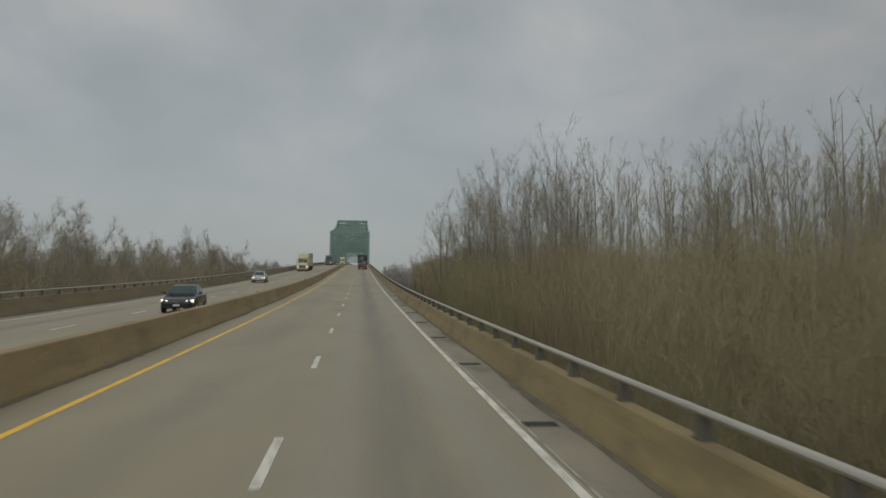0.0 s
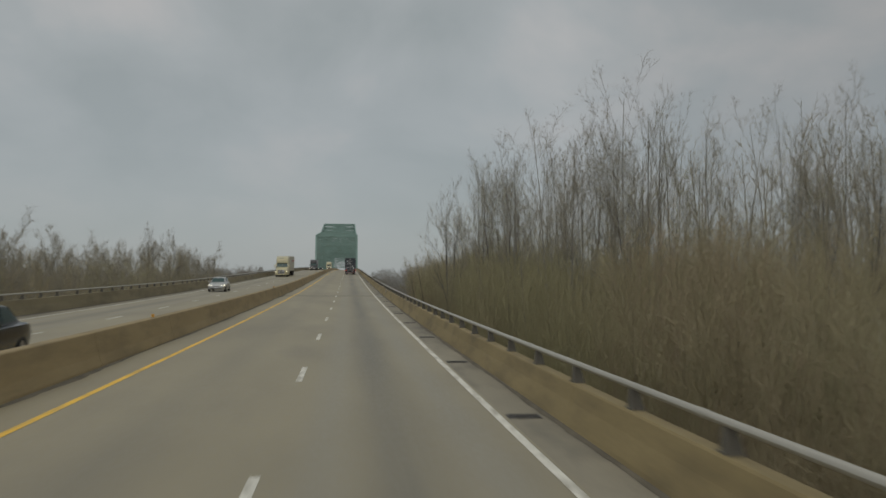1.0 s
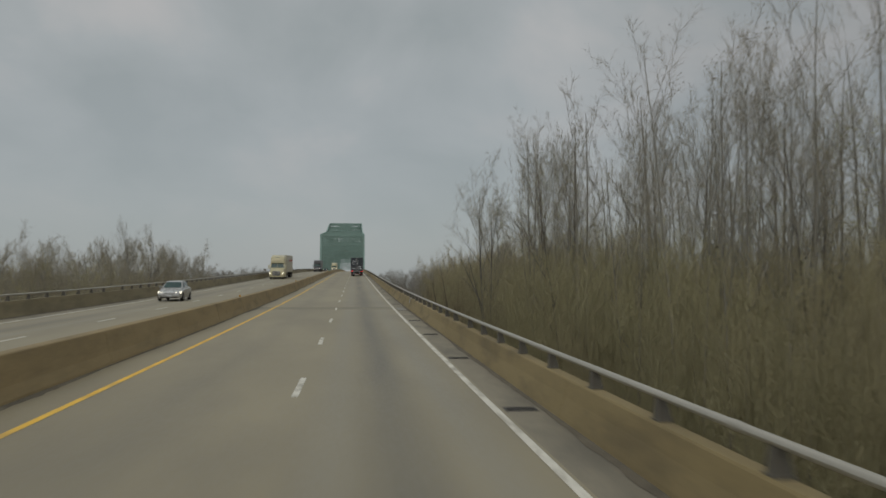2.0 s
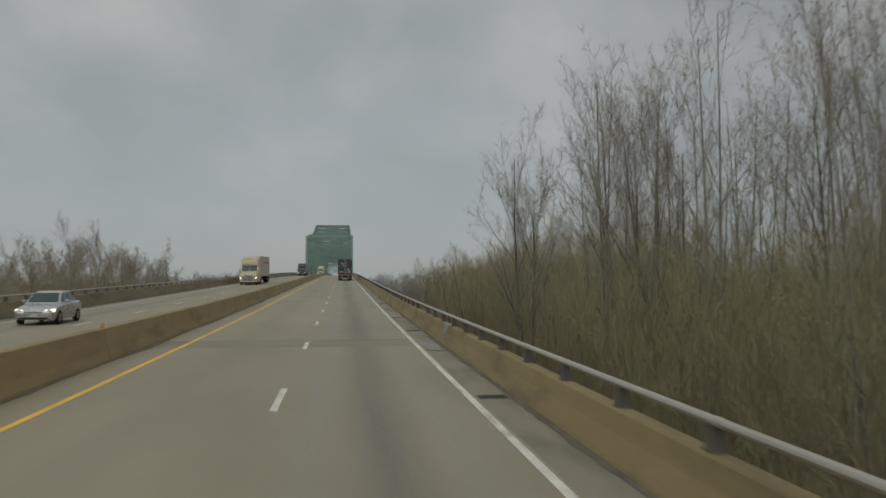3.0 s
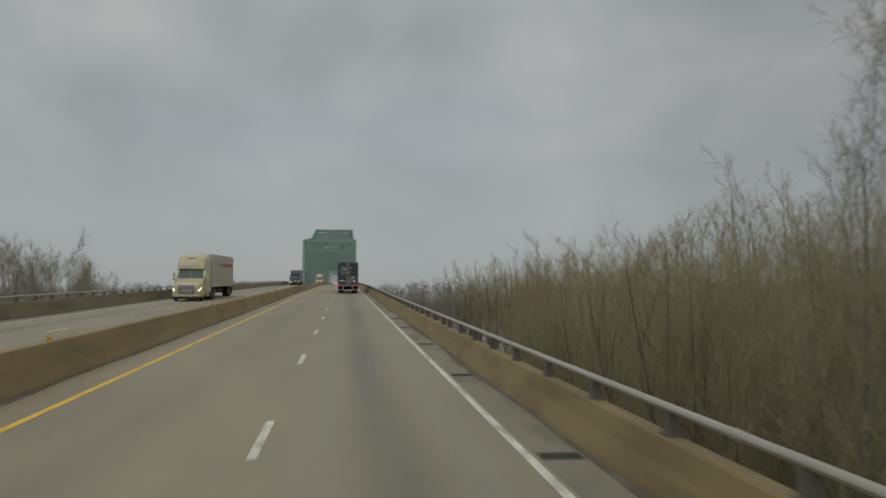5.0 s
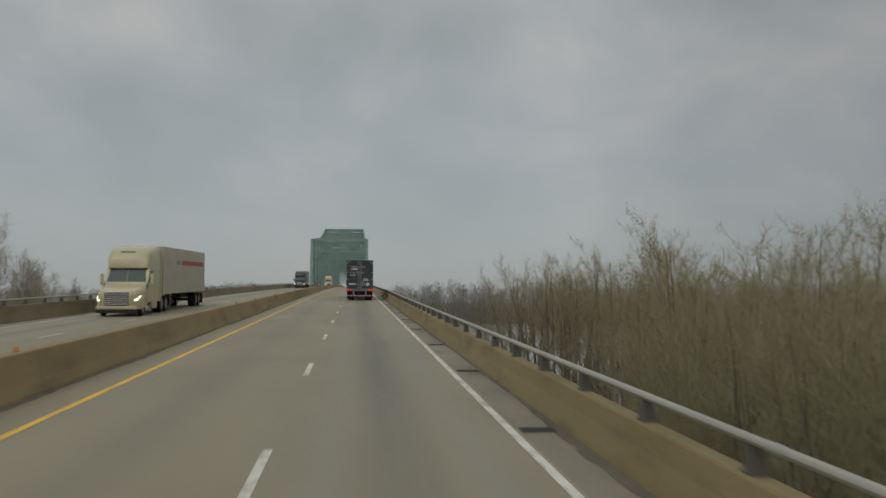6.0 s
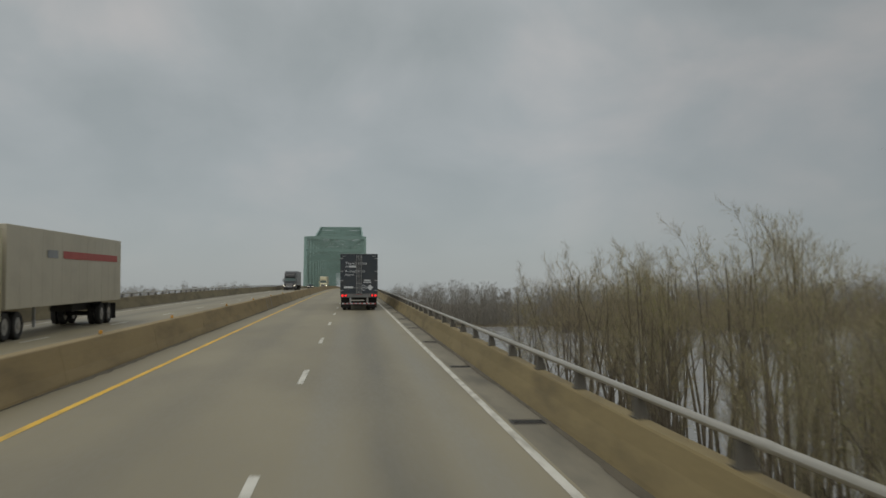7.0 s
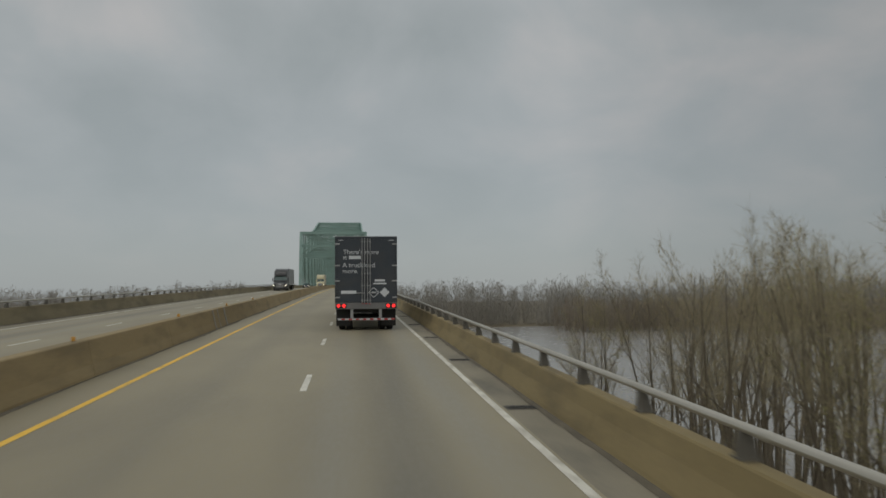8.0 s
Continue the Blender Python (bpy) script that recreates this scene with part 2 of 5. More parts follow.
def thin(m, share):
    """Twigs and leaves finer than their own light: part of it passes through to the far side."""
    n, l = m.node_tree.nodes, m.node_tree.links
    b, out = n["Principled BSDF"], n["Material Output"]
    t, mx = n.new("ShaderNodeBsdfTranslucent"), n.new("ShaderNodeMixShader")
    l.new(b.inputs["Base Color"].links[0].from_socket, t.inputs["Color"])
    mx.inputs[0].default_value = share
    l.new(b.outputs[0], mx.inputs[1])
    l.new(t.outputs[0], mx.inputs[2])
    l.new(mx.outputs[0], out.inputs["Surface"])


for m in (M_TWIG, M_WTWIG, M_BRUSH, M_BRUSH_GREEN, M_BUD, M_DRY, M_FAR_HAZE, M_REDBRUSH):
    thin(m, 0.35)


# ---------- building blocks ----------
def part(name, bm, material, parent=None, label="", smooth=False):
    me = bpy.data.meshes.new(name)
    bm.to_mesh(me)
    bm.free()
    return link(name, me, material, parent, label, smooth)


def link(name, me, material, parent=None, label="", smooth=False):
    for m in material if isinstance(material, (list, tuple)) else [material]:
        if not me.materials or m.name not in me.materials:
            me.materials.append(m)
    if smooth:
        me.polygons.foreach_set("use_smooth", [True] * len(me.polygons))
        me.set_sharp_from_angle(angle=radians(38))
    ob = new(name, me)
    ob.parent = parent
    return tagged(ob, label)


def box(bm, x0, x1, y0, y1, z0, z1, bevel=0.0):
    r = bmesh.ops.create_cube(bm, size=1.0, matrix=Matrix.LocRotScale(((x0 + x1) / 2, (y0 + y1) / 2, (z0 + z1) / 2), None, (x1 - x0, y1 - y0, z1 - z0)))
    if bevel:
        es = list({e for v in r["verts"] for e in v.link_edges})
        bmesh.ops.bevel(bm, geom=es, offset=bevel, segments=2, affect="EDGES", profile=0.6)
    return bm


def cyl(bm, a, b, r0, r1=None, sides=12, caps=True):
    a, b = Vector(a), Vector(b)
    d = b - a
    m = Matrix.Translation((a + b) / 2) @ d.to_track_quat("Z", "Y").to_matrix().to_4x4()
    bmesh.ops.create_cone(bm, cap_ends=caps, segments=sides, radius1=r0, radius2=r0 if r1 is None else r1, depth=d.length, matrix=m)
    return bm


def beam(bm, a, b, w, h):
    """A straight member of w by h between two points."""
    a, b = Vector(a), Vector(b)
    d = b - a
    m = Matrix.Translation((a + b) / 2) @ d.to_track_quat("Y", "Z").to_matrix().to_4x4() @ Matrix.Diagonal((w, d.length, h, 1))
    bmesh.ops.create_cube(bm, size=1.0, matrix=m)
    return bm


SLOPES = ((-80, 0.002), (-20, 0.0047), (60, 0.015), (140, 0.0252), (220, 0.0251), (300, 0.022), (420, 0.017), (508, 0.014), (640, 0.011), (760, 0.0), (900, -0.014))
_y = np.linspace(-80, 900, 1961)
_s = np.interp(_y, [p[0] for p in SLOPES], [p[1] for p in SLOPES])
_z = np.concatenate([[0], np.cumsum((_s[1:] + _s[:-1]) / 2 * np.diff(_y))])
_z -= np.interp(0, _y, _z)


def road_z(y):
    return float(np.interp(y, _y, _z))


def drift(y):
    """The east parapet stands a little further out before the bridge's first spans."""
    return float(np.interp(y, (0, 50, 115, 180, 240), (0.15, 0.075, 0.07, 0.01, -0.01)))


def sweep(outline, y0, y1, step=3.0, closed=True, wander=None):
    """A cross-section (x, height over the road) drawn along the road."""
    n = max(1, math.ceil((y1 - y0) / step))
    bm = bmesh.new()
    rings = []
    for i in range(n + 1):
        y = y0 + (y1 - y0) * i / n
        z = road_z(y)
        d = wander(y) if wander else 0.0
        rings.append([bm.verts.new((x + d, y, z + h)) for x, h in outline])
    k = len(outline)
    for a, b in zip(rings, rings[1:]):
        for j in range(k if closed else k - 1):
            bm.faces.new((a[j], a[(j + 1) % k], b[(j + 1) % k], b[j]))
    if closed:
        bm.faces.new(rings[0])
        bm.faces.new(rings[-1])
    bmesh.ops.recalc_face_normals(bm, faces=bm.faces)
    return bm


def empty(name, label="", category="", group="", kind=""):
    return tagged(new(name), label, category, group, kind)


# ---------- ground and river ----------
def ground_z(x, y):
    """Low wooded bottom land; the river bed crosses beyond the trees."""
    z = -9.6 + 0.5 * noise.noise((x * 0.02, y * 0.02, 0.3))
    bed = max(0.0, min(1.0, (y - 118 - 0.2 * x) / 40))
    far = max(0.0, min(1.0, (y - 0.15 * abs(x) - 1180) / 60))
    bank = max(0.0, min(1.0, (x - 8) / 14)) * max(0.0, min(1.0, (y - 690) / 16))
    west = max(0.0, min(1.0, (-x - 24) / 20)) * max(0.0, min(1.0, (300 - y) / 30))
    return z - 2.6 * bed * (1 - max(far, bank, west))


GX = sorted({-4500, -3000, -1800, -1100, -700, -480, -340, *range(-240, 260, 12), 340, 480, 700, 1100, 1800, 3000, 4500})
GY = sorted({-1500, -800, -400, *range(-200, 420, 12), *range(420, 660, 30), *range(660, 740, 8), *range(750, 1320, 30), 1500, 2000, 2800, 4600})
bm = bmesh.new()
grid = [[bm.verts.new((x, y, ground_z(x, y))) for x in GX] for y in GY]
for a, b in zip(grid, grid[1:]):
    for j in range(len(GX) - 1):
        bm.faces.new((a[j], a[j + 1], b[j + 1], b[j]))
tagged(part("ground", bm, M_GROUND, smooth=True), "brown leaf-littered flood plain under bare woods", "ground", kind="structure")
WATER_Z = -10.0
bm = bmesh.new()
bmesh.ops.create_grid(bm, x_segments=2, y_segments=2, size=1, matrix=Matrix.Translation((0, 760, WATER_Z)) @ Matrix.Diagonal((4400, 720, 1, 1)))
tagged(part("water", bm, M_WATER), "grey muddy river water standing among the trees", "water", kind="structure")

# ---------- road ----------
Y0, Y1 = -78.0, 860.0
X_EDGE, X_YELLOW, X_WHITE = 4.17, -3.83, 3.475
X_MID = -5.2
LX_YELLOW, LX_DASH, LX_WHITE, LX_EDGE = -6.57, -10.5, -14.35, -15.5
road = tagged(part("road", sweep([(X_WHITE + 0.12, 0.0), (LX_WHITE - 0.12, 0.0), (LX_WHITE - 0.12, -0.3), (X_WHITE + 0.12, -0.3)], Y0, Y1), M_ROAD), "grey worn concrete four-lane bridge deck", "road", kind="structure")
for x0, x1 in ((X_WHITE + 0.12, X_EDGE + 0.3), (LX_EDGE - 0.2, LX_WHITE - 0.12)):
    tagged(part("shoulder", sweep([(x1, -0.004), (x0, -0.004), (x0, -0.3), (x1, -0.3)], Y0, Y1), M_SHOULDER), "dark patched asphalt shoulder beside the parapet", "road shoulder", kind="structure")


def stripe(x, w, y0, y1, material, name, label):
    bm = sweep([(x - w / 2, 0.004), (x + w / 2, 0.004)], y0, y1, closed=False)
    return tagged(part(name, bm, material), label, "road marking", kind="structure")


stripe(X_WHITE, 0.13, Y0, Y1, M_WHITE, "edge_line", "worn white painted edge line on the road")
stripe(X_WHITE + 0.15, 0.045, -30, 14, M_SHOULDER_PALE, "old_edge_line", "thin worn remains of an older edge line")
stripe(LX_WHITE, 0.13, Y0, Y1, M_WHITE, "edge_line", "worn white painted edge line on the road")
stripe(X_YELLOW, 0.145, Y0, Y1, M_YELLOW, "yellow_line", "yellow painted line along the median side")
stripe(LX_YELLOW, 0.13, Y0, Y1, M_YELLOW, "yellow_line", "yellow painted line along the median side")
for k in range(-5, 46):
    y = 12.192 * k
    stripe(0.0, 0.13, y - 3.05, y, M_WHITE, "lane_dash", "short white painted lane dash")
    stripe(LX_DASH, 0.13, y - 1.75, y + 1.3, M_WHITE, "lane_dash", "short white painted lane dash")

# parapets, median barrier, rails
PARAPET = [(0.05, -0.02), (0.075, 0.08), (0.17, 0.36), (0.222, 0.60), (0.24, 0.625), (0.42, 0.625), (0.44, 0.60), (0.44, -0.5), (0.05, -0.5)]
MEDIAN = [(0.0, -0.02), (0.01, 0.07), (0.08, 0.30), (0.19, 0.835), (0.215, 0.86), (0.445, 0.86), (0.47, 0.835), (0.58, 0.30), (0.65, 0.07), (0.66, -0.02)]


def barrier(name, outline, material, label, length=9.144, wander=None):
    e = empty(name, label, "barrier", kind="structure")
    y = -73.0
    while y < 846:
        part("segment", sweep(outline, y + 0.008, y + length - 0.008, wander=wander), material, e)
        y += length
    return e


barrier("parapet_right", [(X_EDGE + a, h) for a, h in PARAPET], M_PARAPET, "ochre stained concrete parapet with a sloped foot", wander=drift)
barrier("parapet_left", [(LX_EDGE - a, h * (1.31 if h > 0.2 else 1)) for a, h in PARAPET], M_PARAPET_GREY, "grey-brown stained concrete parapet with a sloped foot")
barrier("median_barrier", [(-4.87 - a, h) for a, h in MEDIAN], M_MEDIAN, "brown stained concrete median barrier")


def ring(x, h, rx, rz, n=10):
    return [(x + rx * math.cos(2 * math.pi * i / n), h + rz * math.sin(2 * math.pi * i / n)) for i in range(n)]


def rail_post(top):
    bm = bmesh.new()
    box(bm, -0.085, 0.085, -0.13, 0.13, 0.0, 0.025)
    v = [bm.verts.new(p) for p in ((-0.07, -0.10, 0.025), (0.09, -0.10, 0.025), (0.09, 0.10, 0.025), (-0.07, 0.10, 0.025), (-0.06, -0.07, top), (0.03, -0.07, top), (0.03, 0.07, top), (-0.06, 0.07, top))]
    for f in ((0, 1, 2, 3), (4, 5, 6, 7), (0, 1, 5, 4), (1, 2, 6, 5), (2, 3, 7, 6), (3, 0, 4, 7)):
        bm.faces.new([v[i] for i in f])
    bmesh.ops.recalc_face_normals(bm, faces=bm.faces)
    me = bpy.data.meshes.new("post")
    bm.to_mesh(me)
    bm.free()
    return me


def railing(name, x, top, h, side, posts, wander=None):
    e = empty(name, "grey metal tube railing on posts along the parapet", "railing", kind="structure")
    y = -73.0
    while y < 480:
        part("rail", sweep(ring(x, h, 0.049, 0.046), y, y + 8.69, 4.5, wander=wander), M_RAIL, e, smooth=True)
        part("rail_sleeve", sweep(ring(x, h, 0.055, 0.052), y - 0.12, y + 0.12, wander=wander), M_RAIL, e, smooth=True)
        y += 8.7
    me = rail_post(h - top - 0.04)
    for y in posts:
        p = link("post", me, M_POST, e)
        p.matrix_basis = pose(x + 0.03 * side + (wander(y) if wander else 0.0), y, road_z(y) + top, 0, 0, 0 if side > 0 else 180)


def post_run(anchor, gap, y0, y1):
    k0, k1 = math.ceil((y0 - anchor) / gap), math.floor((y1 - anchor) / gap)
    return [anchor + gap * k for k in range(k0, k1 + 1)]


# the posts are set out afresh on every few spans
POSTS = post_run(50.95, 2.88, -72, 70) + post_run(89.37, 2.86, 71.5, 104) + post_run(117.31, 2.88, 106, 149) + post_run(205.92, 2.9, 150.5, 478)
railing("railing_right", X_EDGE + 0.32, 0.625, 0.92, 1, POSTS, drift)
railing("railing_left", LX_EDGE - 0.32, 0.82, 1.11, -1, [y + 0.9 for y in POSTS])

# deck girders and piers of the viaduct
for x in (2.6, -1.4, -5.2, -9.2, -13.6):
    tagged(part("girder", sweep([(x - 0.35, -0.3), (x + 0.35, -0.3), (x + 0.3, -1.7), (x - 0.3, -1.7)], Y0, 470, 10), M_GIRDER), "pale concrete girder below the deck", "girder", kind="structure")
for y in range(-60, 470, 36):
    bm = bmesh.new()
    z = road_z(y) - 1.7
    box(bm, -16, 4.6, y - 0.7, y + 0.7, z - 1.3, z, 0.06)
    for x in (-12.5, -5.7, 1.1):
        cyl(bm, (x, y, -13), (x, y, z - 1.3), 0.65, sides=14)
    tagged(part("pier", bm, M_GIRDER), "concrete bridge pier with three round columns", "pier", kind="structure")

# amber reflectors on the median's top
def reflector(y):
    bm = bmesh.new()
    box(bm, -0.045, 0.045, -0.02, 0.02, 0, 0.11, 0.012)
    e = empty("reflector", "small amber reflector on the median barrier", "reflector", "reflectors on the median")
    part("lens", bm, M_AMBER, e)
    bm = bmesh.new()
    box(bm, -0.05, 0.05, -0.05, 0.05, -0.004, 0.012, 0.004)
    part("foot", bm, M_POST, e)
    e.matrix_basis = pose(-5.2, y, road_z(y) + max(h for a, h in MEDIAN))


for y in (-4, 20, 44, 92, 140, 164, 195.9, 205.0, 219.0, 231.4, 244, 256):
    reflector(y)

# grey mortar repairs over the median's joints
for y, w, top in ((238.3, 0.3, 5), (239.7, 0.18, 4), (241.7, 0.42, 5)):
    face = [(a, h) for a, h in MEDIAN if a < 0.34][:top]
    bm = sweep([(-4.87 - a + 0.01, h) for a, h in face] + [(-4.87 - a - 0.03, h) for a, h in face[::-1]], y, y + w, 0.5)
    tagged(part("mortar_repair", bm, M_GIRDER), "grey mortar repair over a median joint", "repair", kind="structure")

# floor drains let into the shoulder
def drain_mesh():
    bm = bmesh.new()
    box(bm, -0.27, -0.24, -0.2, 0.2, 0, 0.012)
    box(bm, 0.24, 0.27, -0.2, 0.2, 0, 0.012)
    for k in range(7):
        y = -0.19 + k * 0.063
        box(bm, -0.24, 0.24, y - 0.012, y + 0.012, 0, 0.01)
    box(bm, -0.25, 0.25, -0.19, 0.19, 0, 0.002)
    me = bpy.data.meshes.new("drain_grate")
    bm.to_mesh(me)
    bm.free()
    return me


DRAIN = drain_mesh()
for y in [1.0 + 9.18 * k for k in range(-5, 10)] + [102.7, 112.5, 122.3, 131.0, 140.6, 150.2, 159.8, 168.5, 177.2] + [186.5 + 9.05 * k for k in range(0, 22)]:
    d = link("drain_grate", DRAIN, M_GRATE)
    d.matrix_basis = pose(3.90, y, road_z(y), math.degrees(math.atan(0.018)))
    tagged(d, "dark iron drain grate in the shoulder", "drain", "drains along the parapet", "structure")

# grit that has gathered along the feet of the barriers
def grit(x0, side, y0, y1, seed, w0, w1, wander=None):
    rng = random.Random(seed)
    bm = bmesh.new()
    prev = None
    y = y0
    while y < y1:
        w = w0 + (w1 - w0) * max(0.0, noise.noise((y * 0.13, seed, 0.0)) + 0.35) * rng.uniform(0.6, 1.2)
        z, x = road_z(y), x0 + (wander(y) if wander else 0.0)
        cur = [bm.verts.new((x - side * 0.03, y, z + 0.03)), bm.verts.new((x + side * w * 0.5, y, z + 0.018)), bm.verts.new((x + side * w, y, z + 0.002))]
        if prev:
            for i in range(2):
                bm.faces.new((prev[i], prev[i + 1], cur[i + 1], cur[i]))
        prev = cur
        y += 0.45
    bmesh.ops.recalc_face_normals(bm, faces=bm.faces)
    return tagged(part("road_grit", bm, M_DIRT, smooth=True), "dark grit along the foot of the barrier", "grit", kind="stuff")


grit(X_EDGE + 0.05, -1, -40, 330, 1, 0.02, 0.2, drift)
grit(-4.87, 1, -40, 330, 2, 0.0, 0.24)
grit(LX_EDGE, 1, -10, 400, 3, 0.08, 0.3)

# a repaired expansion joint across the deck
bm = sweep([(-4.80, 0.003), (4.1, 0.003)], 95.4, 98.4, 0.5, closed=False)
tagged(part("deck_patch", bm, M_PATCH), "darker repaired concrete strip across the deck", "road patch", kind="structure")
for y in (98.42,):
    bm = sweep([(LX_EDGE, 0.006), (4.15, 0.006)], y, y + 0.025, closed=False)
    tagged(part("deck_joint", bm, M_GRATE), "narrow dark expansion joint across the deck", "joint", kind="structure")
bm = sweep([(X_EDGE + 0.16, 0.36), (X_EDGE + 0.21, 0.605), (X_EDGE + 0.23, 0.632), (X_EDGE + 0.42, 0.632), (X_EDGE + 0.42, 0.56), (X_EDGE + 0.25, 0.56), (X_EDGE + 0.21, 0.36)], 95.6, 96.5, wander=drift)
tagged(part("joint_plate", bm, M_PLATE), "grey steel cover plate over the parapet joint", "cover plate", kind="structure")

rng = random.Random(31)
bm = bmesh.new()
edge = [(3.62, 97.6), (3.60, 95.6), (3.66, 94.5), (3.78, 93.9), (3.95, 93.65), (4.12, 93.8), (4.16, 95.0), (4.16, 97.6)]
low, high = [], []
for x, y in edge:
    low.append(bm.verts.new((x, y, road_z(y) - 0.01)))
    high.append(bm.verts.new((x + (0.03 if x < 3.9 else -0.01), y + (0.05 if y < 94.6 else 0.0), road_z(y) + 0.014 + rng.uniform(-0.004, 0.004))))
for i in range(len(edge)):
    j = (i + 1) % len(edge)
    bm.faces.new((low[i], low[j], high[j], high[i]))
bm.faces.new(high)
bmesh.ops.recalc_face_normals(bm, faces=bm.faces)
tagged(part("shoulder_patch", bm, M_MORTAR), "uneven grey mortar patch on the shoulder", "road patch", kind="structure")
bm = bmesh.new()
for x, y, r in ((3.8, 93.62, 0.16), (3.98, 93.5, 0.2), (4.1, 93.62, 0.14), (3.66, 93.9, 0.1)):
    bmesh.ops.create_cone(bm, cap_ends=True, segments=11, radius1=r, radius2=r * 0.7, depth=0.014, matrix=Matrix.Translation((x, y, road_z(y) + 0.004)) @ Matrix.Diagonal((1.0, 0.7, 1, 1)))
tagged(part("tar_spill", bm, M_DIRT), "dark tar and grit at the patch's edge", "road patch", kind="stuff")

# ---------- green truss bridge ----------
bridge = empty("truss_bridge", "green steel cantilever truss bridge carrying the road", "bridge")
HALF = 10.9
# height of the upper chord over the deck: low at the ends, peaks over the piers
CHORD = ((508, 18.5), (600, 24.0), (640, 29.0), (672, 33.5), (704, 29.5), (760, 24.5), (830, 23.5), (900, 25.0), (940, 29.5), (972, 33.5), (1004, 29.5), (1060, 24.0), (1108, 18.5))


def chord(y):
    return float(np.interp(y, [p[0] for p in CHORD], [p[1] for p in CHORD]))


PANELS = [508 + 15 * k for k in range(41)]


def node(side, y, h):
    return Vector((X_MID + side * HALF, y, road_z(min(y, 900)) + h))


def member(name, a, b, w, h):
    return part(name, beam(bmesh.new(), a, b, w, h), M_GREEN, bridge)


for side in (-1, 1):
    member("end_post", node(side, 503, -0.6), node(side, 508, 18.5), 0.8, 0.9)
    member("bottom_chord", node(side, 503, -0.9), node(side, 508, -0.9), 0.65, 0.9)
    for k, y in enumerate(PANELS):
        member("vertical_member", node(side, y, -0.9), node(side, y, chord(y)), 0.6, 0.6)
        if y == PANELS[-1]:
            continue
        q = y + 15
        member("top_chord", node(side, y, chord(y)), node(side, q, chord(q)), 0.7, 0.9)
        member("bottom_chord", node(side, y, -0.9), node(side, q, -0.9), 0.65, 0.9)
        if k % 2:
            member("diagonal", node(side, y, chord(y)), node(side, q, -0.5), 0.5, 0.5)
        else:
            member("diagonal", node(side, y, -0.5), node(side, q, chord(q)), 0.5, 0.5)
for k, y in enumerate(PANELS):
    h = chord(y)
    low = h - (4.5 if k == 0 else min(8.5, h - 10.5))
    a, b, a2, b2 = node(-1, y, h), node(1, y, h), node(-1, y, low), node(1, y, low)
    member("top_strut", a, b, 0.7, 0.9)
    member("sway_strut", a2, b2, 0.5, 0.7)
    for u, v in ((0, 0.5), (0.5, 1)):
        member("sway_brace", a.lerp(b, u), a2.lerp(b2, v), 0.35, 0.35)
        member("sway_brace", a2.lerp(b2, u), a.lerp(b, v), 0.35, 0.35)
    for s in (-1, 1):
        member("knee_brace", node(s, y, low - 3.0), node(s, y, low).lerp(node(-s, y, low), 0.16), 0.4, 0.4)
        if k < 40:
            member("top_brace", a if s < 0 else b, node(-s, y + 15, chord(y + 15)), 0.4, 0.35)
for y in (503, 672):
    bm = bmesh.new()
    z = road_z(y) - 1.4
    box(bm, -18.5, 8.1, y - 1.5, y + 1.5, z - 3, z, 0.1)
    for x in (-15, 4.6):
        cyl(bm, (x, y, -14), (x, y, z - 3), 2.0, 1.8, sides=16)
    tagged(part("pier", bm, M_GIRDER), "tall concrete river pier under the truss", "pier", kind="structure")

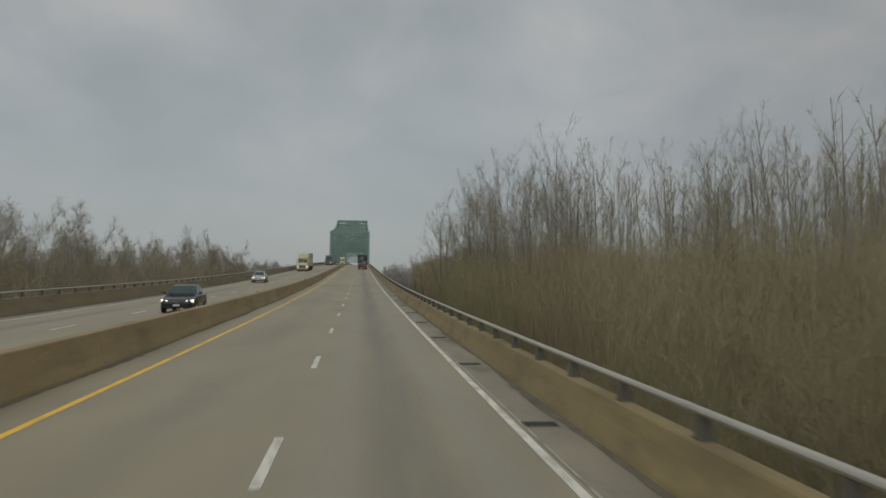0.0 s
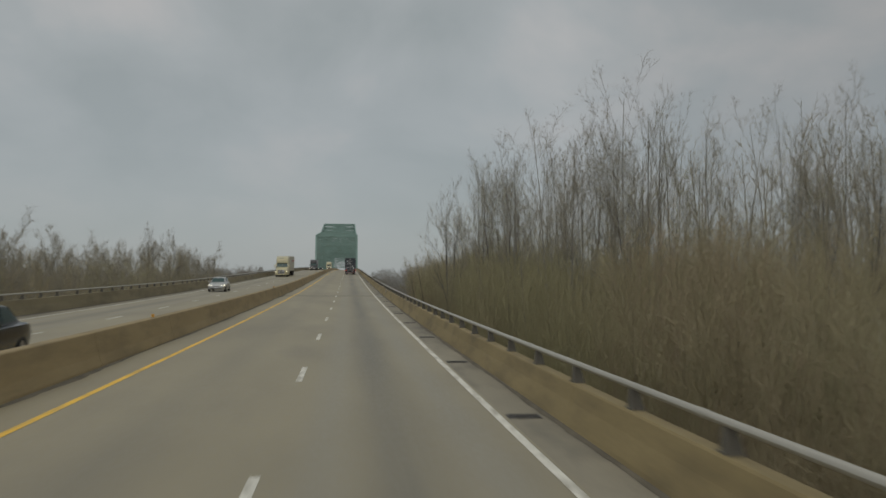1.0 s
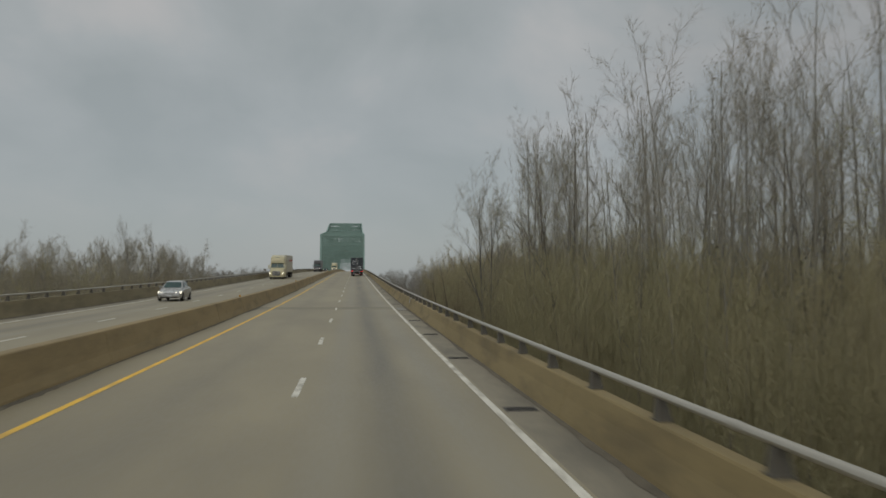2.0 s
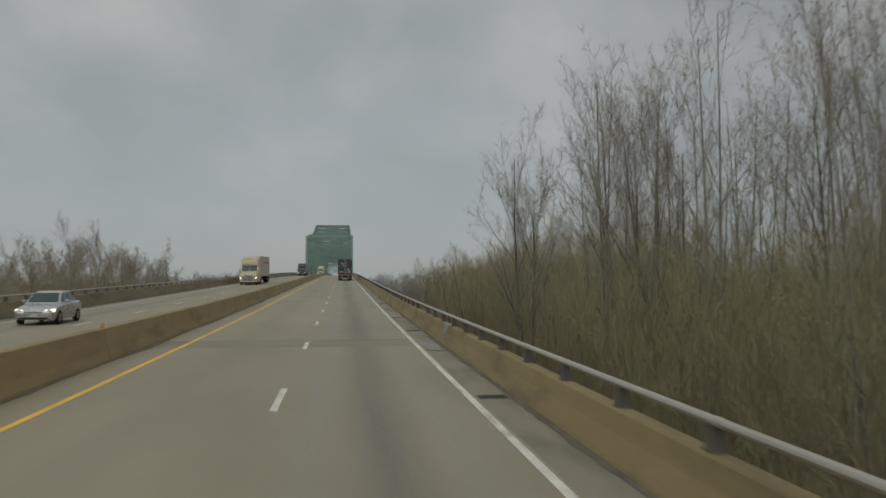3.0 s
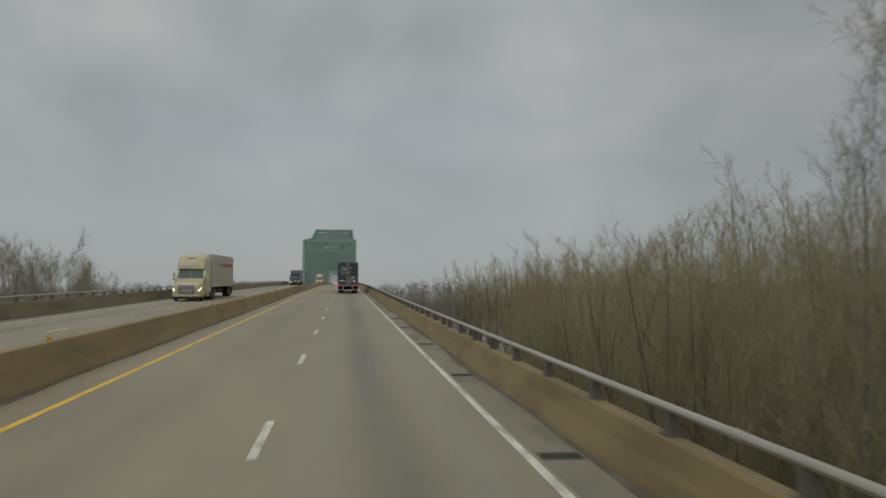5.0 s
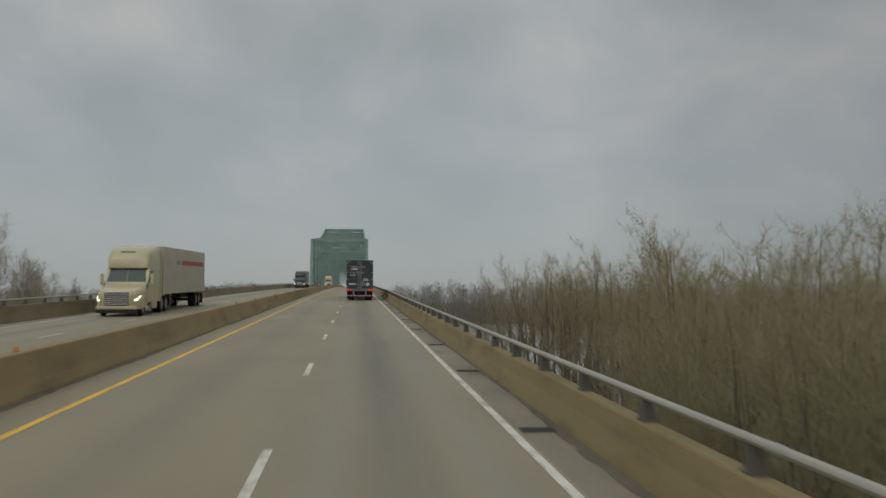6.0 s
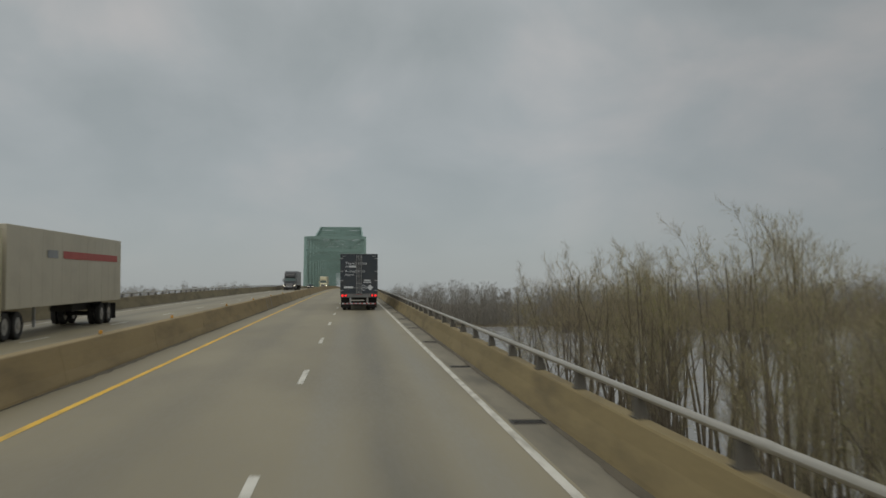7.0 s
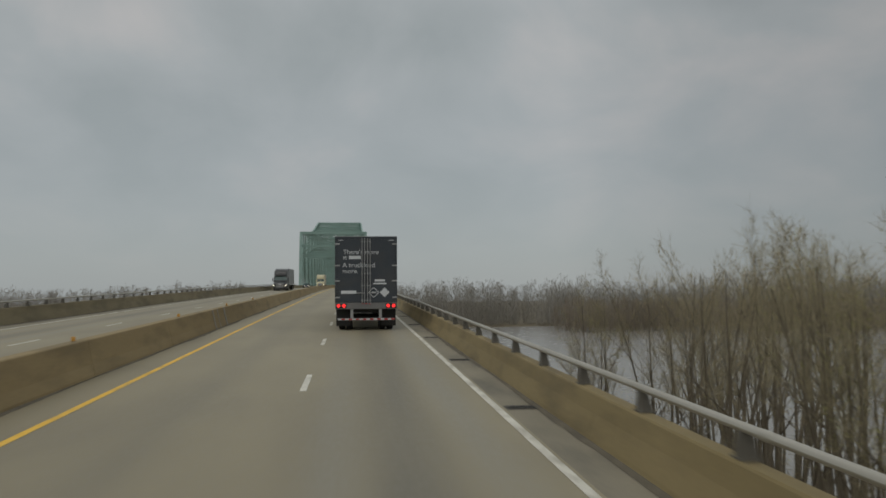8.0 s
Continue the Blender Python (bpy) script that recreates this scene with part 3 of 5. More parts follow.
# ---------- trees ----------
class Wood:
    """Collects tapering tubes and small leaf faces for one mesh."""

    def __init__(self):
        self.v, self.f, self.m = [], [], []

    def tube(self, pts, r0, r1, sides, mat_index=0, taper=1.0):
        n = len(pts)
        base = len(self.v)
        prev = None
        for i, p in enumerate(pts):
            d = (pts[min(i + 1, n - 1)] - pts[max(i - 1, 0)]).normalized()
            s = d.cross(Vector((0.31, 0.95, 0.05)) if prev is None else prev).normalized()
            u = d.cross(s).normalized()
            prev = -u
            r = r1 + (r0 - r1) * (1 - i / (n - 1)) ** taper
            for k in range(sides):
                a = 2 * math.pi * k / sides
                self.v.append(p + (s * math.cos(a) + u * math.sin(a)) * r)
            prev = u.cross(d)
        for i in range(n - 1):
            for k in range(sides):
                a, b = base + i * sides + k, base + i * sides + (k + 1) % sides
                self.f.append((a, b, b + sides, a + sides))
                self.m.append(mat_index)

    def spike(self, p, q, r):
        """A fine shoot that runs to a point."""
        d = (q - p).normalized()
        s = d.cross(Vector((0.31, 0.95, 0.05))).normalized()
        u = d.cross(s)
        i = len(self.v)
        self.v += [p + s * r, p + (u * 0.87 - s * 0.5) * r, p - (u * 0.87 + s * 0.5) * r, q]
        self.f += [(i, i + 1, i + 3), (i + 1, i + 2, i + 3), (i + 2, i, i + 3)]
        self.m += [0, 0, 0]

    def shoot(self, p, q, r, rng):
        """The finest twigs: one slim sliver each."""
        s = (q - p).cross(Vector((rng.uniform(-1, 1), rng.uniform(-1, 1), rng.uniform(-1, 1)))).normalized() * r
        i = len(self.v)
        self.v += [p + s, p - s, q]
        self.f.append((i, i + 1, i + 2))
        self.m.append(0)

    def leaf(self, p, size, rng, mat_index):
        a = Vector((rng.uniform(-1, 1), rng.uniform(-1, 1), rng.uniform(-1, 1))).normalized()
        b = a.cross(Vector((rng.uniform(-1, 1), rng.uniform(-1, 1), rng.uniform(-1, 1)))).normalized() * 0.6
        i = len(self.v)
        self.v += [p - a * size, p + b * size, p + a * size, p - b * size]
        self.f.append((i, i + 1, i + 2, i + 3))
        self.m.append(mat_index)

    def mesh(self, name, mats):
        me = bpy.data.meshes.new(name)
        me.from_pydata([tuple(p) for p in self.v], [], self.f)
        for m in mats:
            me.materials.append(m)
        me.polygons.foreach_set("material_index", self.m)
        me.polygons.foreach_set("use_smooth", [True] * len(self.f))
        me.update()
        return me


def grow(rng, start, direction, length, steps, bend, lift):
    pts, p, d = [start.copy()], start.copy(), direction.normalized()
    for _ in range(steps):
        d = (d + Vector((rng.uniform(-bend, bend), rng.uniform(-bend, bend), rng.uniform(-bend, bend) * 0.5 + lift))).normalized()
        p = p + d * (length / steps)
        pts.append(p.copy())
    return pts


def along(pts, u):
    x = u * (len(pts) - 1)
    i = min(int(x), len(pts) - 2)
    return pts[i].lerp(pts[i + 1], x - i), (pts[i + 1] - pts[i]).normalized()


def outward(rng, d, angle):
    side = d.cross(Vector((rng.uniform(-1, 1), rng.uniform(-1, 1), rng.uniform(-0.4, 0.4)))).normalized()
    return (d * math.cos(angle) + side * math.sin(angle)).normalized()


def make_tree(seed, height, stems, girth, fork, limbs, reach, rise, subs, twigs, shoots, leaves, leaf_size, leaf_mat, zone=(0.4, 1.0), bark=None, lean=(0.08, 0.22), twig_r=0.011, bend=0.07, fine=(0.25, 0.8), sprays=0, dip=0.0, twig=None):
    """A bare tree in early spring: stems that fork into rising limbs, branches, twigs, fine shoots and buds."""
    rng = random.Random(seed)
    trunk, crown, foliage = Wood(), Wood(), Wood()
    tips = []
    up = Vector((0, 0, 1))

    def tuft(path, u0, count, length):
        for j in range(count):
            q, w = along(path, u0 + (1 - u0) * (j + rng.random()) / count)
            d1 = (outward(rng, w, rng.uniform(0.4, 0.95)) + up * (0.25 - dip)).normalized()
            e1 = q + d1 * rng.uniform(0.6, 1.3) * length
            crown.shoot(q, e1, twig_r * 1.5, rng)
            tips.append([q, e1])
            for _ in range(shoots):
                q2 = q.lerp(e1, rng.uniform(0.15, 1.0))
                d2 = (outward(rng, d1, rng.uniform(0.3, 1.15)) + up * (0.15 - dip)).normalized()
                e2 = q2 + d2 * rng.uniform(*fine)
                crown.shoot(q2, e2, twig_r, rng)
                tips.append([q2, e2])

    for s in range(stems):
        a = 6.283 * (s + rng.uniform(-0.3, 0.3)) / stems + seed
        ln = rng.uniform(*lean)
        h = height * 0.9 * (1.0 if s == 0 else rng.uniform(0.82, 1.0))
        off = 0.3 if stems > 1 else 0.0
        st = grow(rng, Vector((math.cos(a) * off, math.sin(a) * off, -0.6)), Vector((math.cos(a) * ln, math.sin(a) * ln, 1)), h, 11, bend, 0.04)
        g = girth * (1 if stems == 1 else rng.uniform(0.65, 1.0))
        trunk.tube(st, g, 0.02, 6, taper=1.15)
        tuft(st, 0.9, twigs, 0.6)
        n = max(3, limbs // stems)
        for k in range(n):
            u = fork + (0.94 - fork) * (k + rng.random()) / n
            p, t = along(st, u)
            length = height * reach * (0.35 + 0.65 * math.sin(math.pi * (0.32 + 0.42 * (u - fork) / (1 - fork)))) * rng.uniform(0.75, 1.15)
            lb = grow(rng, p, outward(rng, t, rng.uniform(*rise)), length, 5, bend * 1.8, 0.08 - dip * 0.3)
            r = max(0.018, g * (1 - u) * 0.6)
            trunk.tube(lb if r > 0.06 else [lb[0], lb[2], lb[5]], r, 0.008, 5 if r > 0.07 else 3)
            tuft(lb, 0.45, twigs, 0.75)
            for j in range(subs):
                v = 0.22 + 0.75 * (j + rng.random()) / subs
                q, w = along(lb, v)
                sb = grow(rng, q, outward(rng, w, rng.uniform(0.35, 0.7)), length * rng.uniform(0.32, 0.55) * (1.15 - 0.5 * v), 3, bend * 2, 0.09 - dip * 0.5)
                trunk.tube([sb[0], sb[1], sb[3]], max(0.011, r * (1 - v) * 0.55), 0.006, 3)
                tuft(sb, 0.2, twigs, 0.6)
        for k in range(sprays // stems):        # thin growth on the lower stem
            p, t = along(st, rng.uniform(0.22, fork + 0.12))
            sp = grow(rng, p, outward(rng, t, rng.uniform(0.35, 0.8)), rng.uniform(1.2, 3.6), 3, 0.15, 0.05)
            trunk.tube([sp[0], sp[1], sp[3]], 0.03, 0.008, 3)
            tuft(sp, 0.3, 3, 0.6)
    for _ in range(leaves):
        tw = rng.choice(tips)
        p, _w = along(tw, rng.uniform(0.3, 1.0))
        if not zone[0] * height < p.z < zone[1] * height * rng.uniform(0.85, 1.1):
            continue
        p = p + Vector((rng.gauss(0, 0.06), rng.gauss(0, 0.06), rng.gauss(0, 0.06)))
        foliage.leaf(p, leaf_size * rng.uniform(0.5, 1.3), rng, 0)
    out = empty("tree")
    link("trunk", trunk.mesh("trunk", [bark or M_BARK]), bark or M_BARK, out)
    link("crown", crown.mesh("crown", [twig or M_TWIG]), twig or M_TWIG, out, "fine bare brown twigs")
    if leaves:
        link("leaves", foliage.mesh("leaves", [leaf_mat]), leaf_mat, out, "sparse small spring leaves")
    return out


PLANTED = []


def plant(kind, x, y, s, turn, label, group, z=None):
    src = KINDS[kind]
    used = kind in PLANTED
    PLANTED.append(kind)
    m = pose(x, y, ground_z(x, y) if z is None else z, 0, 0, turn)
    ob = copy_thing(src, m) if used else src
    ob.matrix_basis = m
    ob.scale = (s, s, s)
    return tagged(ob, label, "tree", group)


KINDS = {}
for i in range(6):      # tall upright cottonwoods, two or three straight stems
    green = i in (0, 3, 5)
    KINDS["tall%d" % i] = make_tree(10 + i, 28.0, 2 + i % 2, 0.15 + 0.015 * (i % 3), 0.40 + 0.04 * (i % 3), 22, 0.19, (0.3, 0.78), 3, 5, 6, 800 if green else 300, 0.045 if green else 0.055, M_BUD if green else M_DRY, (0.35, 0.8) if green else (0.78, 1.1), None, (0.01, 0.07), 0.0055, bend=0.03, fine=(0.3, 0.9), sprays=6)
for i in range(3):      # big, forking low into heavy limbs
    KINDS["fork%d" % i] = make_tree(20 + i, 29.0, 2, 0.30, 0.38, 26, 0.225, (0.3, 0.68), 7, 7, 7, 240, 0.04, M_DRY, (0.6, 1.1), M_DARKBARK, (0.06, 0.15), 0.0055, bend=0.05, fine=(0.3, 0.9))
for i in range(5):      # many-stemmed willows with rounded fine crowns
    KINDS["willow%d" % i] = make_tree(30 + i, 24.5, 3 + i % 3, 0.30, 0.52, 32, 0.17, (0.35, 0.9), 3, 5, 7, 2500 if i == 4 else 380, 0.038, M_BUD, (0.42, 0.95), M_WET, (0.04, 0.16), 0.0058, 0.06, (0.3, 0.9), 3, 0.0, M_WTWIG)
for i in range(3):      # rounder trees of the western bank
    KINDS["round%d" % i] = make_tree(50 + i, 20.0, 1 + i % 2, 0.2, 0.34, 20, 0.235, (0.35, 0.85), 4, 6, 7, 120, 0.05, M_DRY, (0.5, 1.0), None, (0.03, 0.12), 0.009, bend=0.05, fine=(0.4, 1.2))

L_TALL = "tall slender bare cottonwood with dark twigs"
L_FORK = "big bare tree forking into spreading grey limbs"
L_WILL = "many-stemmed willow with yellow-green spring buds"
L_YOUNG = "young leafless tree with dense brown twigs"
rt = random.Random(5)


def belt(x0, x1, y0, y1, gap, kinds, s0, s1, label, group, keep=None):
    y = y0
    while y < y1:
        x = x0
        while x < x1:
            px, py = x + rt.uniform(-0.45, 0.45) * gap, y + rt.uniform(-0.45, 0.45) * gap
            if keep is None or keep(px, py):
                plant(rt.choice(kinds), px, py, rt.uniform(s0, s1), rt.uniform(0, 360), label, group)
            x += gap
        y += gap


TALL = ["tall0", "tall1", "tall2", "tall3", "tall4", "tall5"]
ROUND = ["round0", "round1", "round2"]
WILL = ["willow0", "willow1", "willow2", "willow3", "willow4"]
# east of the road: tall wood, set back at first
belt(17.0, 46, 30, 134, 5.6, TALL, 0.88, 1.04, L_TALL, "tall trees beside the road", lambda x, y: x > 16.5 and y < 128 and math.hypot(x - 1, y + 13) > 88 and (x < 34 or rt.random() < 0.4))
belt(46, 66, 48, 112, 6.8, TALL, 0.92, 1.06, L_TALL, "tall trees beside the road", lambda x, y: math.hypot(x - 1, y + 13) > 90)
# the last big trees of the tall wood
for fk, fx, fy, fs, turn in (("fork0", 15.0, 131.4, 0.9, 40), ("fork1", 17.2, 145.5, 0.84, 200), ("fork2", 20.5, 126.0, 0.95, 320), ("fork1", 18.4, 112.0, 0.85, 75), ("fork2", 25.0, 106.0, 0.9, 150), ("fork1", 24.0, 136.0, 0.95, 110)):
    plant(fk, fx, fy, fs, turn, L_FORK, "tall trees beside the road")
# single dark-stemmed trees in front of the wood
for fk, fx, fy, fs, turn in (("fork2", 33.5, 56.0, 0.82, 20), ("fork0", 30.5, 66.0, 0.8, 250), ("fork1", 24.0, 83.0, 0.78, 130)):
    plant(fk, fx, fy, fs, turn, L_FORK, "tall trees beside the road")
# lower trees behind the first stretch of the edge
belt(24, 60, 6, 66, 7.4, WILL, 0.52, 0.72, L_WILL, "tall trees beside the road", lambda x, y: math.hypot(x - 1, y + 13) < 94 and x < 44)


# willows in the water: shorter along the road, taller behind
rw = random.Random(21)


def willows(gap):
    y = 152.0
    while y < 286:
        x = 15.5 + 0.058 * (y - 150)
        while x < 37:
            px, py = x + rw.uniform(-0.45, 0.45) * gap, y + rw.uniform(-0.45, 0.45) * gap
            k = min(1.0, max(0.0, (px - 15) / 12))
            kind = "willow4" if 176 < py < 228 and px < 32 and rw.random() < 0.85 else rw.choice(WILL)
            plant(kind, px, py, (rw.uniform(0.72, 0.86) + 0.15 * k) * (1.03 - 0.017 * max(0.0, py - 258) - (0.07 if 200 < py < 222 else 0.0)), rw.uniform(0, 360), L_WILL, "willows standing in the flood")
            x += gap
        y += gap


willows(6.3)
for k in range(10):
    plant("willow4" if k % 3 else "willow2", rw.uniform(21, 35), 182 + 4.2 * k, rw.uniform(0.7, 0.82), rw.uniform(0, 360), L_WILL, "willows standing in the flood")
# west of the road
belt(-52, -29, 44, 214, 6.3, ROUND, 0.74, 1.0, "bare grey-brown bottomland tree", "trees west of the road", lambda x, y: x > -44 or rt.random() < 0.5)
plant("fork0", -33, 237, 0.68, 10, L_FORK, "trees west of the road")
plant("fork2", -37, 207, 0.84, 40, L_FORK, "trees west of the road")
plant("fork1", -36, 232, 0.62, 70, L_FORK, "trees west of the road")
for wx, wy in ((-38, 219), (-43, 224), (-47, 232), (-52, 240), (-41, 246), (-56, 252), (-32, 221), (-35, 227), (-40, 233), (-45, 241), (-38, 241), (-50, 226), (-33, 247), (-37, 254), (-43, 259), (-31, 239), (-35, 265), (-41, 270)):
    plant(rt.choice(ROUND), wx, wy, rt.uniform(0.95, 1.12), rt.uniform(0, 360), "bare grey-brown bottomland tree", "trees west of the road")
plant("willow1", -36, 262, 0.66, 130, "bare grey-brown bottomland tree", "trees west of the road")
plant("willow3", -34, 210, 0.95, 220, "bare grey-brown bottomland tree", "trees west of the road")


def thicket_top(x, y):
    """Height of the thicket's even top, east of the road."""
    return 4.0 + 0.0125 * y + 0.05 * max(0.0, x - 14)


def brush(name, x0, x1, y0, y1, count, top, seed, label, shoots, r, keep=None, look=None):
    """Undergrowth that nobody could count: slim upright stems thick with fine side twigs, to an even height."""
    rng = random.Random(seed)
    w = Wood()
    for _ in range(count):
        x, y = rng.uniform(x0, x1), rng.uniform(y0, y1)
        if keep and not keep(x, y):
            continue
        p = Vector((x, y, ground_z(x, y) - 0.2))
        h = (top(x, y) - p.z) * (1.0 - 0.34 * rng.random() ** 1.6) + 2.0 * noise.noise((x * 0.09, y * 0.09, 2.0))
        low = 0.12 + 0.46 * min(1.0, max(0.0, (y - 105) / 25)) if x > 0 else 0.15
        st = grow(rng, p, Vector((rng.uniform(-0.1, 0.1), rng.uniform(-0.1, 0.1), 1)), h, 3, 0.06, 0.02)
        w.tube([st[0], st[1], st[3]], rng.uniform(0.025, 0.06), 0.006, 3)
        lb = []
        for k in range(6):
            q, d = along(st, rng.uniform(low, 0.9))
            lb.append(grow(rng, q, outward(rng, d, rng.uniform(0.3, 0.8)), h * rng.uniform(0.1, 0.22), 2, 0.12, 0.08))
            w.spike(lb[-1][0], lb[-1][2], 0.014)
        for k in range(shoots):
            q, d = along(rng.choice(lb) if k % 4 else st, rng.uniform(0.1, 1) if k % 4 else rng.uniform(low, 1))
            e = q + outward(rng, d, rng.uniform(0.3, 1.0)) * rng.uniform(0.5, 1.6)
            w.shoot(q, e, r, rng)
    look = look or M_BRUSH
    me = w.mesh(name, [look])
    return tagged(link(name, me, look), label, "undergrowth", kind="stuff")


brush("undergrowth", 12.6, 25, 0, 57, 960, thicket_top, 3, "dense brown undergrowth at the wood's edge", 130, 0.0075)
brush("undergrowth", 12.6, 25, 53, 116, 1040, thicket_top, 7, "budding olive-green undergrowth at the wood's edge", 130, 0.0075, look=M_BRUSH_GREEN)
brush("undergrowth", 13.0, 26, 114, 156, 500, thicket_top, 8, "slim flooded saplings at the wood's edge", 110, 0.0075)
brush("undergrowth", 24, 46, 0, 150, 950, thicket_top, 5, "dense olive-brown undergrowth beneath the trees", 90, 0.013)
brush("undergrowth", -52, -26, 40, 250, 1200, lambda x, y: 5.2, 4, "dense brown undergrowth beneath the trees", 75, 0.018, lambda x, y: y < 228 or x < -36)
brush("undergrowth", 14.5, 33, 150, 228, 1100, lambda x, y: 5.0, 6, "flooded brush between the willows", 75, 0.0065, lambda x, y: y < 196 or x > 22)
brush("undergrowth", 13.8, 25, 152, 190, 620, lambda x, y: 5.8, 10, "flooded budding brush between the willows", 85, 0.0068, look=M_BRUSH_GREEN)
brush("undergrowth", 46, 72, 40, 178, 620, lambda x, y: 5.5, 9, "brown brush deep in the wood", 60, 0.03)


def far_woods(name, x0, y0, x1, y1, depth, h0, h1, count, seed, label, size=0.5, crown=70, look=None):
    """A distant tree line: many rounded crowns of fine upright twigs in one mesh."""
    rng = random.Random(seed)
    w = Wood()
    for _ in range(count):
        u, v = rng.random(), rng.random()
        x = x0 + (x1 - x0) * u + v * depth[0]
        y = y0 + (y1 - y0) * u + v * depth[1]
        z = max(ground_z(x, y), WATER_Z)
        h = rng.uniform(h0, h1) * (0.9 + 0.25 * noise.noise((x * 0.02, y * 0.02, 7.0))) * rng.choice((0.72, 0.88, 0.95, 1.0))
        r = h * rng.uniform(0.16, 0.28)
        w.spike(Vector((x, y, z - 1)), Vector((x + rng.uniform(-1, 1), y, z + h * 0.9)), 0.2)
        for k in range(crown):
            a, q = rng.uniform(0, 6.28), rng.random() ** 0.85
            g = r * math.sin(math.pi * min(1.0, 0.3 + 0.62 * q)) * rng.random() ** 0.6
            c = Vector((x + math.cos(a) * g, y + math.sin(a) * g, z + h * 0.93 * q))
            top = c + Vector((math.cos(a) * rng.uniform(-0.1, 0.35), math.sin(a) * 0.3, 1)) * rng.uniform(1.2, 3.4) * (1.1 - 0.55 * q)
            w.shoot(c, top, size * rng.uniform(0.5, 1.1), rng)
    look = look or M_FAR_HAZE
    me = w.mesh(name, [look])
    return tagged(link(name, me, look), label, "woods", kind="stuff")


far_woods("far_woods", 20, 705, 520, 690, (0, 60), 25, 33, 1400, 11, "grey-brown woods on the far river bank, haze painted into their colour", 0.14, 125)
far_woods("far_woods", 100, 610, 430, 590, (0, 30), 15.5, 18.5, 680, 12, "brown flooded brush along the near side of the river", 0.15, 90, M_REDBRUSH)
far_woods("far_woods", -560, 905, -60, 905, (0, 60), 27, 31, 1300, 13, "grey woods along the horizon, haze painted into their colour", 0.24, 70)
far_woods("far_woods", -132, 890, -80, 890, (0, 40), 31, 36, 150, 14, "clump of trees on an island, haze painted into their colour", 0.18, 130)


def deep_woods(x0, x1, y0, y1, count, h0, h1, seed, label, keep=None):
    """Woods behind the first rows, seen only between them: plain stems with fine upright twigs."""
    rng = random.Random(seed)
    w = Wood()
    for _ in range(count):
        x, y = rng.uniform(x0, x1), rng.uniform(y0, y1)
        h = rng.uniform(h0, h1)
        if keep:
            h = min(h, keep(x, y))
        if h < 4:
            continue
        p = Vector((x, y, ground_z(x, y) - 0.3))
        st = grow(rng, p, Vector((rng.uniform(-0.07, 0.07), rng.uniform(-0.07, 0.07), 1)), h, 4, 0.05, 0.03)
        w.tube(st, 0.15, 0.03, 3)
        for j in range(9):
            lp, ld = along(st, rng.uniform(0.42, 0.9))
            le = lp + (outward(rng, ld, rng.uniform(0.35, 0.75)) + Vector((0, 0, 0.25))).normalized() * rng.uniform(2.5, 5.0)
            w.spike(lp, le, 0.05)
            for k in range(20):
                q = lp.lerp(le, rng.uniform(0.15, 1.0))
                e = q + (outward(rng, (le - lp).normalized(), rng.uniform(0.3, 1.1)) + Vector((0, 0, 0.2))).normalized() * rng.uniform(0.5, 1.7)
                w.shoot(q, e, 0.02, rng)
        for k in range(30):
            q, d = along(st, rng.uniform(0.6, 1.0))
            e = q + outward(rng, d, rng.uniform(0.3, 0.9)) * rng.uniform(0.6, 1.8)
            w.shoot(q, e, 0.02, rng)
    me = w.mesh("deep_woods", [M_TWIG])
    return tagged(link("deep_woods", me, M_TWIG), label, "woods", kind="stuff")


deep_woods(42, 96, 14, 152, 150, 25, 30, 15, "bare woods behind the road-side trees", lambda x, y: 30 if math.hypot(x - 1, y + 13) > 80 else 10.5 + 0.175 * math.hypot(x - 1, y + 13))
deep_woods(46, 84, 150, 200, 50, 15, 20, 17, "bare flooded woods behind the willows")
deep_woods(-112, -60, 20, 262, 190, 14, 20, 16, "bare woods behind the road-side trees")

# ---------- vehicles ----------
def paint(name, low, high, rough=0.35, metal=0.0, dirt=(0.10, 0.085, 0.065), amount=0.35):
    return mat(name, low, high, rough, metal, fine=7, coarse=0.5, bump=0.02, grime=(dirt, (0.6, 0.6, 1.1), amount))


M_SLATE = paint("slate_blue_trailer", (0.032, 0.040, 0.049), (0.046, 0.055, 0.066), 0.42, amount=0.25)
M_CREAM = paint("cream_truck_paint", (0.47, 0.42, 0.25), (0.57, 0.515, 0.325), 0.35, amount=0.2)
M_TRAILER = paint("dusty_white_trailer", (0.45, 0.415, 0.32), (0.53, 0.49, 0.385), 0.5, amount=0.12)
M_BLACKCAR = paint("black_car_paint", (0.012, 0.014, 0.017), (0.022, 0.025, 0.03), 0.22, dirt=(0.05, 0.045, 0.04))
M_SILVER = paint("silver_car_paint", (0.40, 0.40, 0.39), (0.52, 0.52, 0.50), 0.3, 0.5)
M_DARKTRUCK = paint("dark_truck_paint", (0.02, 0.02, 0.022), (0.04, 0.04, 0.042), 0.35)
M_GREYBOX = paint("grey_trailer", (0.20, 0.21, 0.22), (0.28, 0.29, 0.30), 0.5)
M_RUBBER = mat("black_rubber", (0.012, 0.012, 0.012), (0.03, 0.028, 0.026), 0.85)
M_RIM = mat("dull_steel_rim", (0.30, 0.30, 0.29), (0.45, 0.44, 0.42), 0.4, metal=0.7)
M_CHROME = mat("chrome", (0.55, 0.55, 0.55), (0.68, 0.68, 0.68), 0.2, metal=0.9, bump=0)
M_UNDER = mat("black_chassis", (0.012, 0.012, 0.012), (0.025, 0.024, 0.022), 0.7)
M_STEEL = mat("galvanised_steel", (0.30, 0.31, 0.31), (0.42, 0.42, 0.41), 0.5, metal=0.5)
